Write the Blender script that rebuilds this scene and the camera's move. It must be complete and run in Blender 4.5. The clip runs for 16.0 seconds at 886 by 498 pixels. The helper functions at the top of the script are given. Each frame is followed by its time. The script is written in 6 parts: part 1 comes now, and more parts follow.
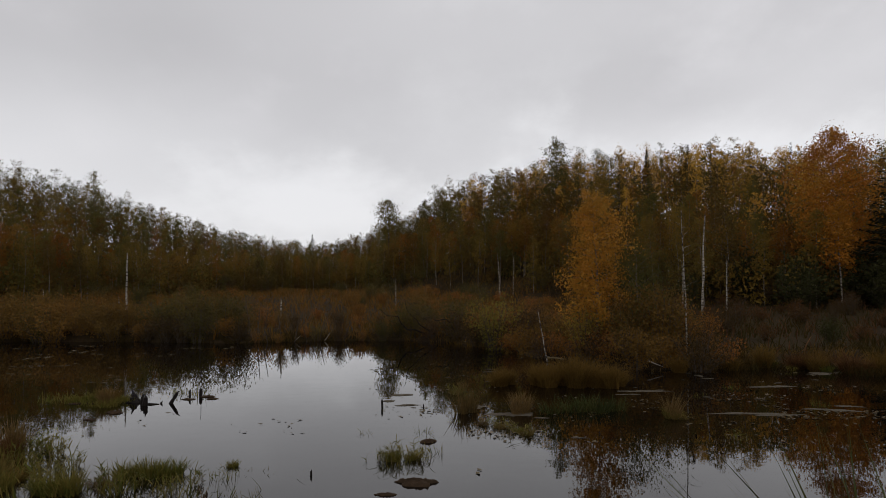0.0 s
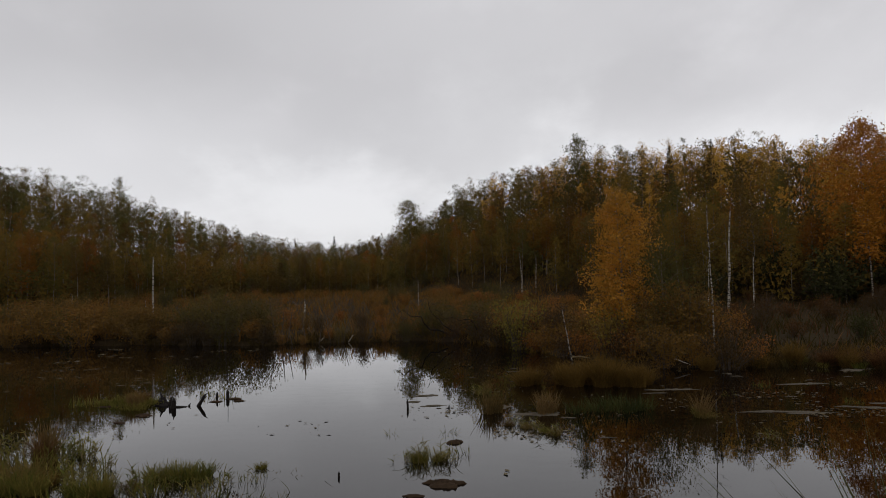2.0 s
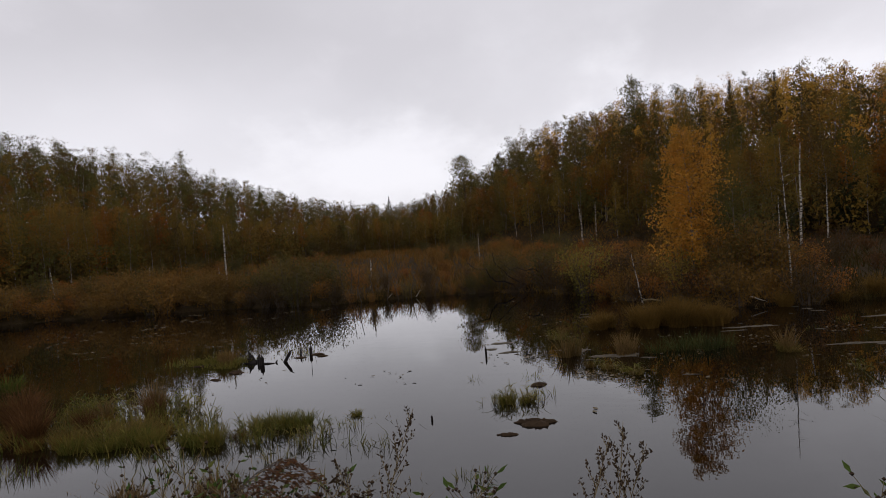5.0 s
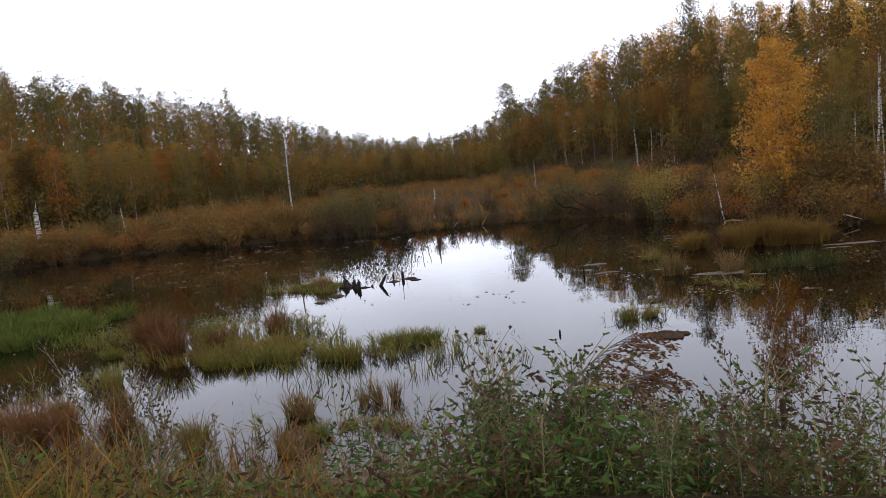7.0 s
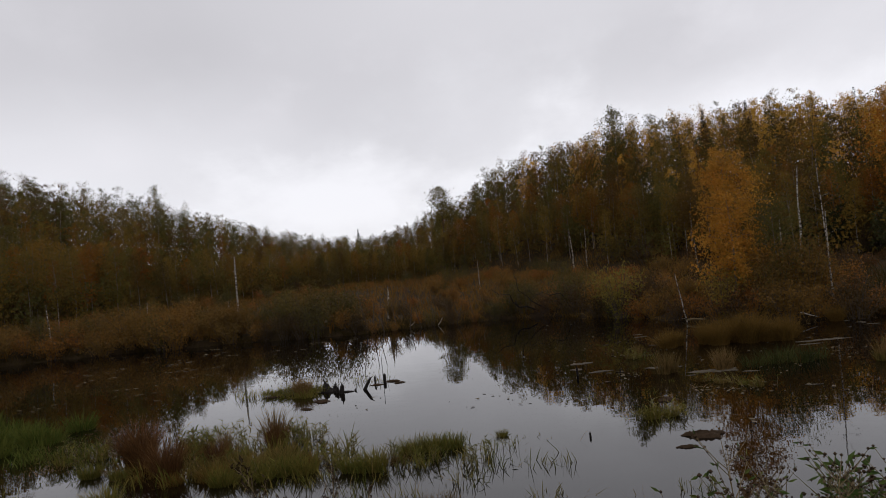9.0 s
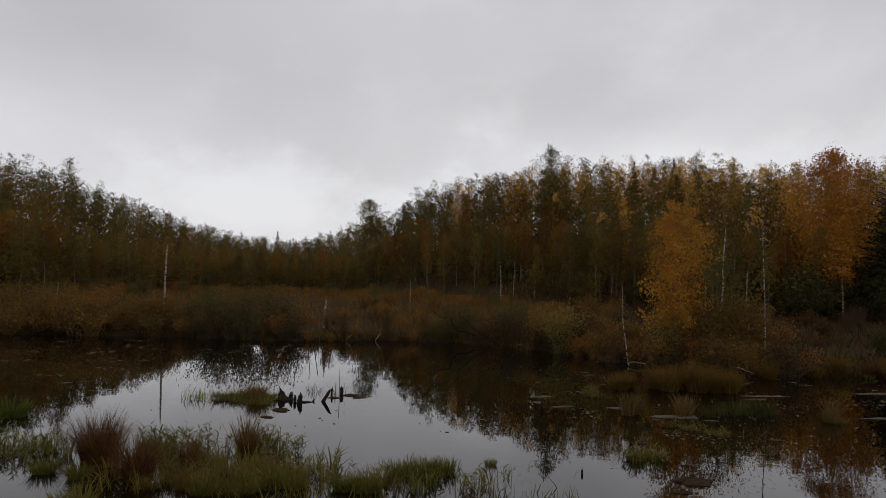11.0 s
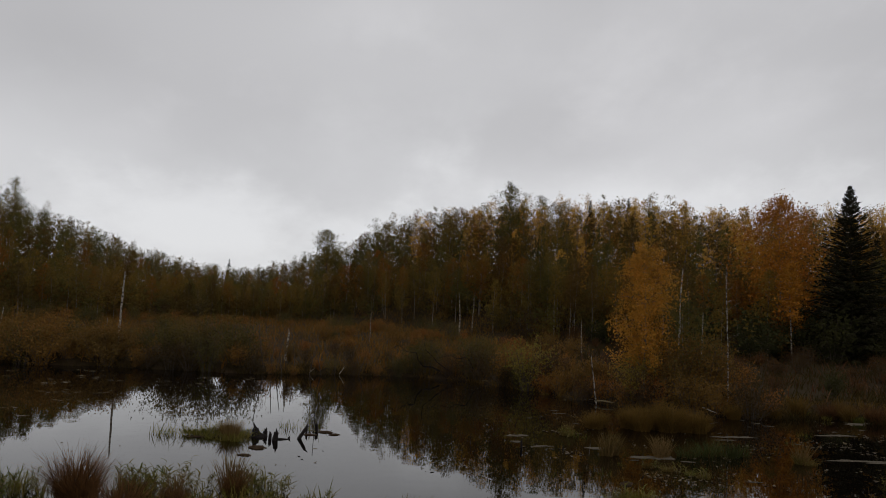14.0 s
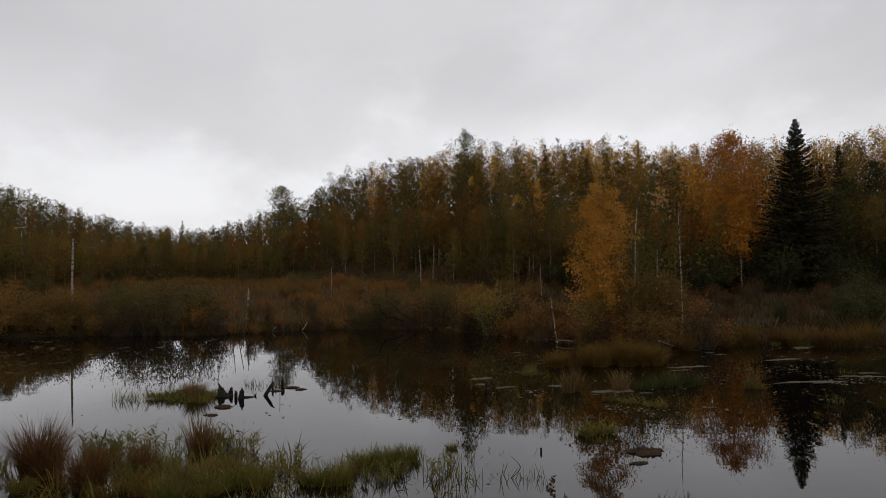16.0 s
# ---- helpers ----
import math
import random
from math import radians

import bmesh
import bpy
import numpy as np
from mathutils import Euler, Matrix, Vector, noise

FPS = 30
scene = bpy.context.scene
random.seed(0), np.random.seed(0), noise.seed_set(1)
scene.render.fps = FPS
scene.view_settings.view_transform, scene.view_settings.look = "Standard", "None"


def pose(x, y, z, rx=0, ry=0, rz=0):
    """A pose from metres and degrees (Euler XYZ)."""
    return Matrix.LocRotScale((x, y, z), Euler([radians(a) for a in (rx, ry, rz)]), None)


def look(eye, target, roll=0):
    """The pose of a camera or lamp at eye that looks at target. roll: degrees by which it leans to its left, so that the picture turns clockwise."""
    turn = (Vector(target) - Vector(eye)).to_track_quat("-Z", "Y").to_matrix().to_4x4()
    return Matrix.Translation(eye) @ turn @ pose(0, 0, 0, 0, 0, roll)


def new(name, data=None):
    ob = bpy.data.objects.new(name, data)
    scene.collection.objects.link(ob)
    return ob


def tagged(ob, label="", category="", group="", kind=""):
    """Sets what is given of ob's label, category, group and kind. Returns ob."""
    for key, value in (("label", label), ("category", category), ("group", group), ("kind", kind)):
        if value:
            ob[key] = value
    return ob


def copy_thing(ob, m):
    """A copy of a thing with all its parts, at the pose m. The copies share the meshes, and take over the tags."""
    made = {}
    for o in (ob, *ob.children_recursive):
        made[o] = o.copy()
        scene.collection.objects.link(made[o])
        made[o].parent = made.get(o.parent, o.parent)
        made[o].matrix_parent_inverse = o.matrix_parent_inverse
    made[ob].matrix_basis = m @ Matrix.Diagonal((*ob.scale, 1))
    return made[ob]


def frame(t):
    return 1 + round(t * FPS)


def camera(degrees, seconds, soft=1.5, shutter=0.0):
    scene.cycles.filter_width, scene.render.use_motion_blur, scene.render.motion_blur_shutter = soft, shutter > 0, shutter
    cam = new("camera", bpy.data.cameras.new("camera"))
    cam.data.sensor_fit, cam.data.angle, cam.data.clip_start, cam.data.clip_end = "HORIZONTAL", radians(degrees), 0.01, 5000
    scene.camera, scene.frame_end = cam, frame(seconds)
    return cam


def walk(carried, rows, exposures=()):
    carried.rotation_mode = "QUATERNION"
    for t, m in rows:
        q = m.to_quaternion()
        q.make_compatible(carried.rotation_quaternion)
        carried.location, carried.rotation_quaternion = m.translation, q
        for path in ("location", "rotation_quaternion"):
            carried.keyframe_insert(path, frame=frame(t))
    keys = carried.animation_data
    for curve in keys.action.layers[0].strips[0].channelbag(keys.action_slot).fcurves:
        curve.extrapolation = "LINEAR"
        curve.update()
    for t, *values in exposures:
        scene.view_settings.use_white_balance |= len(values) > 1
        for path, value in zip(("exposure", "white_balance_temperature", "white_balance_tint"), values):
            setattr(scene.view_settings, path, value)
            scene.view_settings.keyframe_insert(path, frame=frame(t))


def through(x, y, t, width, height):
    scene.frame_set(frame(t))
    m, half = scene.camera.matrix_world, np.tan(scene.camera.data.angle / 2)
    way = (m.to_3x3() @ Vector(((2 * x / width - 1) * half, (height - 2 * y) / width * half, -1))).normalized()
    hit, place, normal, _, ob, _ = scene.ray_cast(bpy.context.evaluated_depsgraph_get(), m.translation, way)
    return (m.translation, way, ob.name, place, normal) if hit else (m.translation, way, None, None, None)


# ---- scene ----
cam = camera(66.2, 16.0, soft=0.9)
PATH = [
    (0, (0.0, 0.0, 3.6), (-0.101, 1.996, 3.68), -0.4),
    (0.5, (-0.038, 0.095, 3.618), (-0.155, 2.09, 3.711), -1.2),
    (1, (-0.027, 0.059, 3.643), (-0.155, 2.053, 3.73), -1.6),
    (1.5, (-0.042, 0.063, 3.626), (-0.174, 2.057, 3.718), -1.9),
    (2, (-0.058, 0.05, 3.612), (-0.221, 2.042, 3.692), -1.2),
    (2.5, (-0.048, 0.012, 3.62), (-0.267, 1.999, 3.675), -0.7),
    (3, (-0.076, -0.013, 3.61), (-0.33, 1.971, 3.635), -1.1),
    (3.5, (-0.019, -0.183, 3.592), (-0.321, 1.794, 3.592), -1.8),
    (3.7, (-0.021, -0.056, 3.607), (-0.322, 1.921, 3.611), -2.1),
    (6, (-1.232, -0.328, 3.341), (-1.599, 1.637, 3.264), -5.8),
    (6.5, (-1.639, -0.405, 3.316), (-2.061, 1.547, 3.208), -5.1),
    (7, (-2.22, -0.517, 3.329), (-2.664, 1.42, 3.101), -5.8),
    (7.5, (-2.748, -0.582, 3.377), (-3.159, 1.374, 3.318), -6.1),
    (8, (-3.216, -0.606, 3.404), (-3.554, 1.365, 3.357), -6.0),
    (8.5, (-3.722, -0.592, 3.382), (-4.057, 1.38, 3.365), -5.5),
    (9, (-4.206, -0.55, 3.478), (-4.398, 1.44, 3.521), -5.6),
    (9.2, (-4.378, -0.663, 3.438), (-4.525, 1.329, 3.538), -4.6),
    (11.3, (-6.408, -0.362, 3.608), (-6.338, 1.635, 3.694), 1.4),
    (11.5, (-6.567, -0.372, 3.615), (-6.485, 1.621, 3.766), -0.2),
    (12, (-6.838, -0.332, 3.613), (-6.757, 1.662, 3.745), 0.8),
    (12.5, (-7.081, -0.372, 3.611), (-6.889, 1.616, 3.702), 1.0),
    (13, (-7.129, -0.364, 3.645), (-6.991, 1.625, 3.794), 2.6),
    (13.5, (-7.091, -0.311, 3.662), (-6.962, 1.68, 3.806), 3.3),
    (14, (-7.043, -0.331, 3.671), (-6.842, 1.65, 3.857), 2.6),
    (14.5, (-7.037, -0.298, 3.68), (-6.756, 1.674, 3.862), 0.8),
    (15, (-7.02, -0.315, 3.671), (-6.731, 1.655, 3.854), 0.4),
    (15.5, (-7.029, -0.295, 3.661), (-6.699, 1.675, 3.749), -0.4),
    (16, (-7.008, -0.305, 3.644), (-6.683, 1.668, 3.686), -0.5),
]
EXPOSURES = [(0, -0.04, 6500, 11), (3.5, -0.05, 6500, 11), (6, 0.25, 6350, 17), (6.5, 0.33, 6250, 17), (7, 1.32, 5900, 15), (7.5, 0.22, 6400, 15), (8, 0.06, 6500, 13), (8.5, 0.32, 6100, 15), (9, 0.13, 6400, 13), (11.5, -0.1, 6500, 11), (14.5, -0.19, 6500, 10), (16, 0.06, 6500, 11)]
walk(cam, [(t, look(eye, target, roll)) for t, eye, target, roll in PATH], EXPOSURES)

# ---- world and sun: an overcast autumn sky ----
rng = np.random.default_rng(7)
SUN_ELEVATION, SUN_AZIMUTH = radians(58), radians(150)
world = bpy.data.worlds.new("overcast_sky")
scene.world = world
world.use_nodes = True


class Nodes:
    """Short hand for a node tree."""

    def __init__(self, tree):
        self.tree = tree
        tree.nodes.clear()

    def add(self, kind, inputs=None, **settings):
        node = self.tree.nodes.new(kind)
        if "operation" in settings:
            node.operation = settings["operation"]
        if "data_type" in settings:
            node.data_type, node.blend_type = settings["data_type"], settings["blend_type"]
        if "interpolation_type" in settings:
            node.interpolation_type = settings["interpolation_type"]
        if "sky_type" in settings:
            node.sky_type, node.sun_disc = settings["sky_type"], settings["sun_disc"]
            node.sun_elevation, node.sun_rotation = settings["sun_elevation"], settings["sun_rotation"]
        for key, value in (inputs or {}).items():
            if isinstance(value, bpy.types.NodeSocket):
                self.tree.links.new(value, node.inputs[key])
            else:
                node.inputs[key].default_value = value
        return node

    def math(self, how, a, b=0.0):
        return self.add("ShaderNodeMath", {0: a, 1: b}, operation=how).outputs[0]

    def vec(self, how, a, b=(0, 0, 0)):
        return self.add("ShaderNodeVectorMath", {0: a, 1: b}, operation=how).outputs[0]

    def mix(self, factor, a, b, how="MIX"):
        node = self.add("ShaderNodeMix", data_type="RGBA", blend_type=how)
        for socket, value in ((node.inputs[0], factor), (node.inputs[6], a), (node.inputs[7], b)):
            if isinstance(value, bpy.types.NodeSocket):
                self.tree.links.new(value, socket)
            else:
                socket.default_value = value
        return node.outputs[2]

    def ramp(self, factor, stops):
        node = self.add("ShaderNodeValToRGB", {0: factor})
        ramp = node.color_ramp
        while len(ramp.elements) < len(stops):
            ramp.elements.new(0.5)
        for element, (place, colour) in zip(ramp.elements, stops):
            element.position, element.color = place, (*colour, 1) if len(colour) == 3 else colour
        return node.outputs[0]

    def noise(self, vector, scale, detail=4.0, rough=0.55, distortion=0.0):
        return self.add("ShaderNodeTexNoise", {"Vector": vector, "Scale": scale, "Detail": detail, "Roughness": rough, "Distortion": distortion}).outputs[0]


def grey(v, warm=0.0):
    return (v * (1 + warm), v, v * (1 - warm), 1)


n = Nodes(world.node_tree)
way = n.add("ShaderNodeTexCoord").outputs["Generated"]
split = n.add("ShaderNodeSeparateXYZ", {0: way})
height = n.math("MAXIMUM", split.outputs[2], 0.0)
# clouds lie on a flat deck: nearer the horizon they draw together
deck = n.math("ADD", height, 0.42)
flat = n.add("ShaderNodeCombineXYZ", {0: n.math("DIVIDE", split.outputs[0], deck), 1: n.math("DIVIDE", split.outputs[1], deck), 2: 0.0}).outputs[0]
flat = n.vec("MULTIPLY", n.vec("ADD", flat, (3.1, 1.7, 0)), (1.0, 1.0, 1))
big = n.noise(flat, 0.9, 2.0, 0.5, 0.0)
small = n.noise(n.vec("ADD", n.vec("MULTIPLY", flat, (1.0, 0.8, 1)), (0.4, 2.2, 0)), 2.9, 6.0, 0.56, 0.0)
cloud = n.math("ADD", n.math("MULTIPLY", big, 0.64), n.math("MULTIPLY", small, 0.36))
tone = n.ramp(cloud, [(0.38, (0.5, 0.495, 0.506)), (0.49, (0.575, 0.57, 0.583)), (0.6, (0.715, 0.71, 0.726))])
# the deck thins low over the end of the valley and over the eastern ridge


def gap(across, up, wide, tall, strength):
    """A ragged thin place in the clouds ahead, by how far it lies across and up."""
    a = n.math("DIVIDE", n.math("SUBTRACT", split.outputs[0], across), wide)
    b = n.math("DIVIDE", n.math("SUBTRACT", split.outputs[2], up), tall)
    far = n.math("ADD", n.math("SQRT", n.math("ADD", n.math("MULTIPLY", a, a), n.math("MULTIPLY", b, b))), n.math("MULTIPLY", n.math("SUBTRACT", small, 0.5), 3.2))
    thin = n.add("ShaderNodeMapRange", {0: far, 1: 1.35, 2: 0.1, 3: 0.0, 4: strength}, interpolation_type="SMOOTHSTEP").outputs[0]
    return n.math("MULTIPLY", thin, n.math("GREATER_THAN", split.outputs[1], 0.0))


pale = n.add("ShaderNodeMapRange", {0: n.math("ADD", split.outputs[2], n.math("MULTIPLY", n.math("SUBTRACT", small, 0.5), 0.35)), 1: 0.34, 2: 0.08, 3: 0.0, 4: 0.56}, interpolation_type="SMOOTHSTEP").outputs[0]
tone = n.mix(pale, tone, (0.86, 0.865, 0.88, 1))
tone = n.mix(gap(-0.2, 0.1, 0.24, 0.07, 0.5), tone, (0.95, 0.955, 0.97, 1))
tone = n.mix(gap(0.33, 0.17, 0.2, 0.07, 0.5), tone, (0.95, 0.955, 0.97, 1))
tone = n.mix(gap(-0.05, 0.38, 0.4, 0.1, 0.25), tone, (0.78, 0.78, 0.795, 1))
low = n.add("ShaderNodeMapRange", {0: split.outputs[2], 1: -0.02, 2: 0.02, 3: 0.0, 4: 1.0}).outputs[0]
tone = n.mix(low, (0.1, 0.09, 0.08, 1), tone)
sky = n.add("ShaderNodeTexSky", sky_type="NISHITA", sun_disc=False, sun_elevation=SUN_ELEVATION, sun_rotation=SUN_AZIMUTH)
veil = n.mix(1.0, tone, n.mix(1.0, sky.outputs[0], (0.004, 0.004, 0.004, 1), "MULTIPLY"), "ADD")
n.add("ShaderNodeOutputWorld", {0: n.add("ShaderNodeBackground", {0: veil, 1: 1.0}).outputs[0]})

sun = new("sun", bpy.data.lights.new("sun", "SUN"))
sun.data.energy, sun.data.angle, sun.data.color = 0.35, radians(40), (1.0, 0.96, 0.9)
sun.matrix_basis = look((60 * math.sin(SUN_AZIMUTH), 60 * math.cos(SUN_AZIMUTH), 60 * math.tan(SUN_ELEVATION)), (0, 0, 0))


# ---- materials ----
def material(name):
    made = bpy.data.materials.new(name)
    made.use_nodes = True
    return made, Nodes(made.node_tree)


def leaf_material(name, stops, patch=0.25, through=0.35, rough=0.7, fleck=0.75, grain=9.0, single=0.36):
    """Foliage: each leaf its own shade, each tree or clump its own hue."""
    made, n = material(name)
    geo = n.add("ShaderNodeNewGeometry")
    spread = n.noise(geo.outputs["Position"], patch, 2.0)
    own = n.add("ShaderNodeObjectInfo").outputs["Random"]
    leaf = geo.outputs["Random Per Island"]
    mixed = n.math("ADD", n.math("ADD", n.math("MULTIPLY", n.math("SUBTRACT", spread, 0.5), 1.3), n.math("MULTIPLY", own, 0.42)), n.math("MULTIPLY", leaf, single))
    colour = n.ramp(n.math("ADD", mixed, 0.1), stops)
    colour = n.mix(n.math("MULTIPLY", n.noise(geo.outputs["Position"], grain, 2.0), fleck), colour, (0.035, 0.02, 0.006, 1))
    body = n.add("ShaderNodeBsdfPrincipled", {"Base Color": colour, "Roughness": rough, "Specular IOR Level": 0.06})
    lit = n.add("ShaderNodeBsdfTranslucent", {"Color": colour})
    both = n.add("ShaderNodeMixShader", {0: through, 1: body.outputs[0], 2: lit.outputs[0]})
    n.add("ShaderNodeOutputMaterial", {0: both.outputs[0]})
    return made


LEAF_BIRCH = leaf_material("birch_leaves", [(0.1, (0.153, 0.112, 0.0288)), (0.4, (0.221, 0.144, 0.0288)), (0.65, (0.269, 0.153, 0.0272)), (0.9, (0.249, 0.121, 0.0241))], 0.2, 0.5, 0.7, 0.38, 0.5, 0.18)
LEAF_RUSTY = leaf_material("rusty_birch_leaves", [(0.1, (0.19, 0.0984, 0.0197)), (0.5, (0.267, 0.106, 0.0183)), (0.9, (0.267, 0.0812, 0.0169))], 0.2, 0.5, 0.7, 0.38, 0.5, 0.18)
LEAF_OLIVE = leaf_material("olive_leaves", [(0.15, (0.0984, 0.0918, 0.0267)), (0.45, (0.141, 0.118, 0.0281)), (0.8, (0.194, 0.138, 0.0281))], 0.2, 0.5, 0.7, 0.38, 0.5, 0.18)
LEAF_YELLOW = leaf_material("yellow_leaves", [(0.1, (0.397, 0.217, 0.0397)), (0.5, (0.567, 0.279, 0.0378)), (0.9, (0.548, 0.232, 0.034))], 0.9, 0.28, 0.7, 0.6, 2.0, 0.45)
LEAF_ORANGE = leaf_material("orange_leaves", [(0.1, (0.449, 0.211, 0.024)), (0.5, (0.449, 0.169, 0.0209)), (0.9, (0.362, 0.114, 0.0193))], 0.4, 0.28, 0.7, 0.5, 0.9, 0.25)
LEAF_TAWNY = leaf_material("tawny_leaves", [(0.1, (0.143, 0.0877, 0.0249)), (0.5, (0.219, 0.121, 0.0292)), (0.9, (0.267, 0.128, 0.0292))], 0.3, 0.34, 0.7, 0.5, 2.0, 0.3)
LEAF_BROWN = leaf_material("brown_birch_leaves", [(0.1, (0.0894, 0.062, 0.0197)), (0.5, (0.137, 0.0799, 0.0197)), (0.9, (0.162, 0.073, 0.0179))], 0.2, 0.5, 0.7, 0.38, 0.5, 0.18)
LEAF_LIME = leaf_material("yellow_green_leaves", [(0.1, (0.161, 0.145, 0.0344)), (0.5, (0.242, 0.188, 0.0387)), (0.9, (0.355, 0.226, 0.043))], 0.5, 0.5, 0.7, 0.5, 2.0, 0.3)
LEAF_WILLOW = leaf_material("willow_leaves", [(0.1, (0.0622, 0.0607, 0.0205)), (0.5, (0.11, 0.0894, 0.0249)), (0.9, (0.157, 0.104, 0.0263))], 0.3, 0.4, 0.7, 0.5, 2.0, 0.3)
LEAF_RUSSET = leaf_material("russet_leaves", [(0.1, (0.0574, 0.0361, 0.0164)), (0.5, (0.111, 0.0525, 0.0197)), (0.9, (0.152, 0.0607, 0.0213))], 0.3, 0.4, 0.7, 0.5, 2.0, 0.3)
LEAF_RUST = leaf_material("rust_leaves", [(0.1, (0.196, 0.108, 0.0262)), (0.5, (0.286, 0.128, 0.0279)), (0.9, (0.316, 0.1, 0.0262))], 0.25, 0.34, 0.7, 0.5, 2.0, 0.3)
LEAF_DRAB = leaf_material("drab_leaves", [(0.1, (0.0476, 0.0351, 0.0161)), (0.5, (0.0804, 0.0512, 0.0205)), (0.9, (0.0989, 0.0482, 0.0219))], 0.25, 0.4, 0.7, 0.5, 2.0, 0.3)
LEAF_GOLD = leaf_material("golden_leaves", [(0.1, (0.386, 0.244, 0.0462)), (0.5, (0.571, 0.319, 0.0462)), (0.9, (0.605, 0.286, 0.042))], 0.2, 0.6, 0.7, 0.35, 0.5, 0.2)
LEAF_DARK = leaf_material("alder_leaves", [(0.1, (0.03, 0.04, 0.015)), (0.9, (0.07, 0.075, 0.025))], 0.4)
NEEDLES = leaf_material("spruce_needles", [(0.1, (0.010, 0.016, 0.008)), (0.9, (0.024, 0.031, 0.012))], 0.6, 0.1)
WEED_GREEN = leaf_material("weed_leaves", [(0.1, (0.036, 0.07, 0.018)), (0.5, (0.075, 0.125, 0.027)), (0.9, (0.135, 0.15, 0.034))], 1.5, fleck=0.45)
REED_GREEN = leaf_material("dark_reed_leaves", [(0.1, (0.022, 0.032, 0.01)), (0.5, (0.045, 0.06, 0.016)), (0.9, (0.1, 0.09, 0.026))], 1.5, 0.2, fleck=0.5)
GRASS_GREEN = leaf_material("green_sedge", [(0.1, (0.0633, 0.092, 0.0172)), (0.5, (0.132, 0.149, 0.0253)), (0.9, (0.241, 0.196, 0.0437))], 0.8, fleck=0.78, grain=14.0, single=0.8)
GRASS_LUSH = leaf_material("lush_green_grass", [(0.1, (0.0245, 0.054, 0.00936)), (0.5, (0.0612, 0.108, 0.0158)), (0.9, (0.122, 0.144, 0.0259))], 0.8, fleck=0.7, grain=6.0, single=0.95)
GRASS_OLIVE = leaf_material("fading_sedge", [(0.1, (0.09, 0.101, 0.0228)), (0.5, (0.172, 0.139, 0.0348)), (0.9, (0.27, 0.184, 0.054))], 0.8, fleck=0.78, grain=14.0, single=0.8)
GRASS_TAN = leaf_material("dry_sedge", [(0.1, (0.120, 0.087, 0.029)), (0.5, (0.203, 0.131, 0.045)), (0.9, (0.255, 0.160, 0.064))], 0.8, fleck=0.78, grain=14.0, single=0.8)
GRASS_BROWN = leaf_material("brown_sedge", [(0.1, (0.0896, 0.0582, 0.0146)), (0.5, (0.162, 0.0952, 0.0202)), (0.9, (0.224, 0.129, 0.0302))], 0.5, fleck=0.78, grain=14.0, single=0.8)
GRASS_RED = leaf_material("red_brown_grass", [(0.1, (0.083, 0.036, 0.018)), (0.5, (0.143, 0.058, 0.029)), (0.9, (0.195, 0.102, 0.048))], 0.8, fleck=0.78, grain=14.0, single=0.8)
GRASS_MEADOW = leaf_material("rusty_meadow_grass", [(0.1, (0.157, 0.0762, 0.018)), (0.5, (0.267, 0.119, 0.0228)), (0.9, (0.328, 0.167, 0.0343))], 0.3)
# dark green-brown grass, with shade put into its colour as well
GRASS_DARK = leaf_material("dark_grass_with_shade", [(0.1, (0.0245, 0.0259, 0.00655)), (0.5, (0.0461, 0.0374, 0.00907)), (0.9, (0.0756, 0.0432, 0.0111))], 0.4)
GRASS_RUSSET = leaf_material("russet_grass", [(0.1, (0.05, 0.026, 0.013)), (0.5, (0.115, 0.05, 0.02)), (0.9, (0.2, 0.095, 0.036))], 0.9, fleck=0.7, grain=14.0, single=0.9)
WITHERED = leaf_material("withered_weed_leaves", [(0.1, (0.035, 0.024, 0.014)), (0.5, (0.085, 0.048, 0.024)), (0.9, (0.14, 0.085, 0.042))], 1.2, fleck=0.6)
SEED_DARK = leaf_material("dark_seed_heads", [(0.1, (0.022, 0.016, 0.011)), (0.9, (0.068, 0.044, 0.029))], 1.0, 0.1)
FLOAT_LEAF = leaf_material("floating_leaves", [(0.1, (0.039, 0.0273, 0.0143)), (0.5, (0.0975, 0.0748, 0.039)), (0.9, (0.169, 0.137, 0.078))], 0.6, 0.0, 0.5)


def bark_material(name, pale, dark, bands, scale=1.0):
    """Bark: pale birch with dark cross bands, or plain weathered wood."""
    made, n = material(name)
    place = n.add("ShaderNodeTexCoord").outputs["Object"]
    cross = n.noise(n.vec("MULTIPLY", place, (1.5 * scale, 1.5 * scale, 9.0 * scale)), 1.0, 4.0, 0.65)
    patch = n.noise(place, 1.3 * scale, 3.0)
    marks = n.add("ShaderNodeMapRange", {0: cross, 1: 0.62 - bands, 2: 0.7 - bands, 3: 0.0, 4: 1.0}).outputs[0]
    colour = n.mix(n.math("MULTIPLY", patch, 0.6), pale, dark)
    colour = n.mix(marks, colour, dark)
    fine = n.noise(n.vec("MULTIPLY", place, (30, 30, 8)), 1.0, 3.0)
    bump = n.add("ShaderNodeBump", {"Height": fine, "Strength": 0.4, "Distance": 0.02})
    body = n.add("ShaderNodeBsdfPrincipled", {"Base Color": colour, "Roughness": 0.8, "Specular IOR Level": 0.15, "Normal": bump.outputs[0]})
    n.add("ShaderNodeOutputMaterial", {0: body.outputs[0]})
    return made


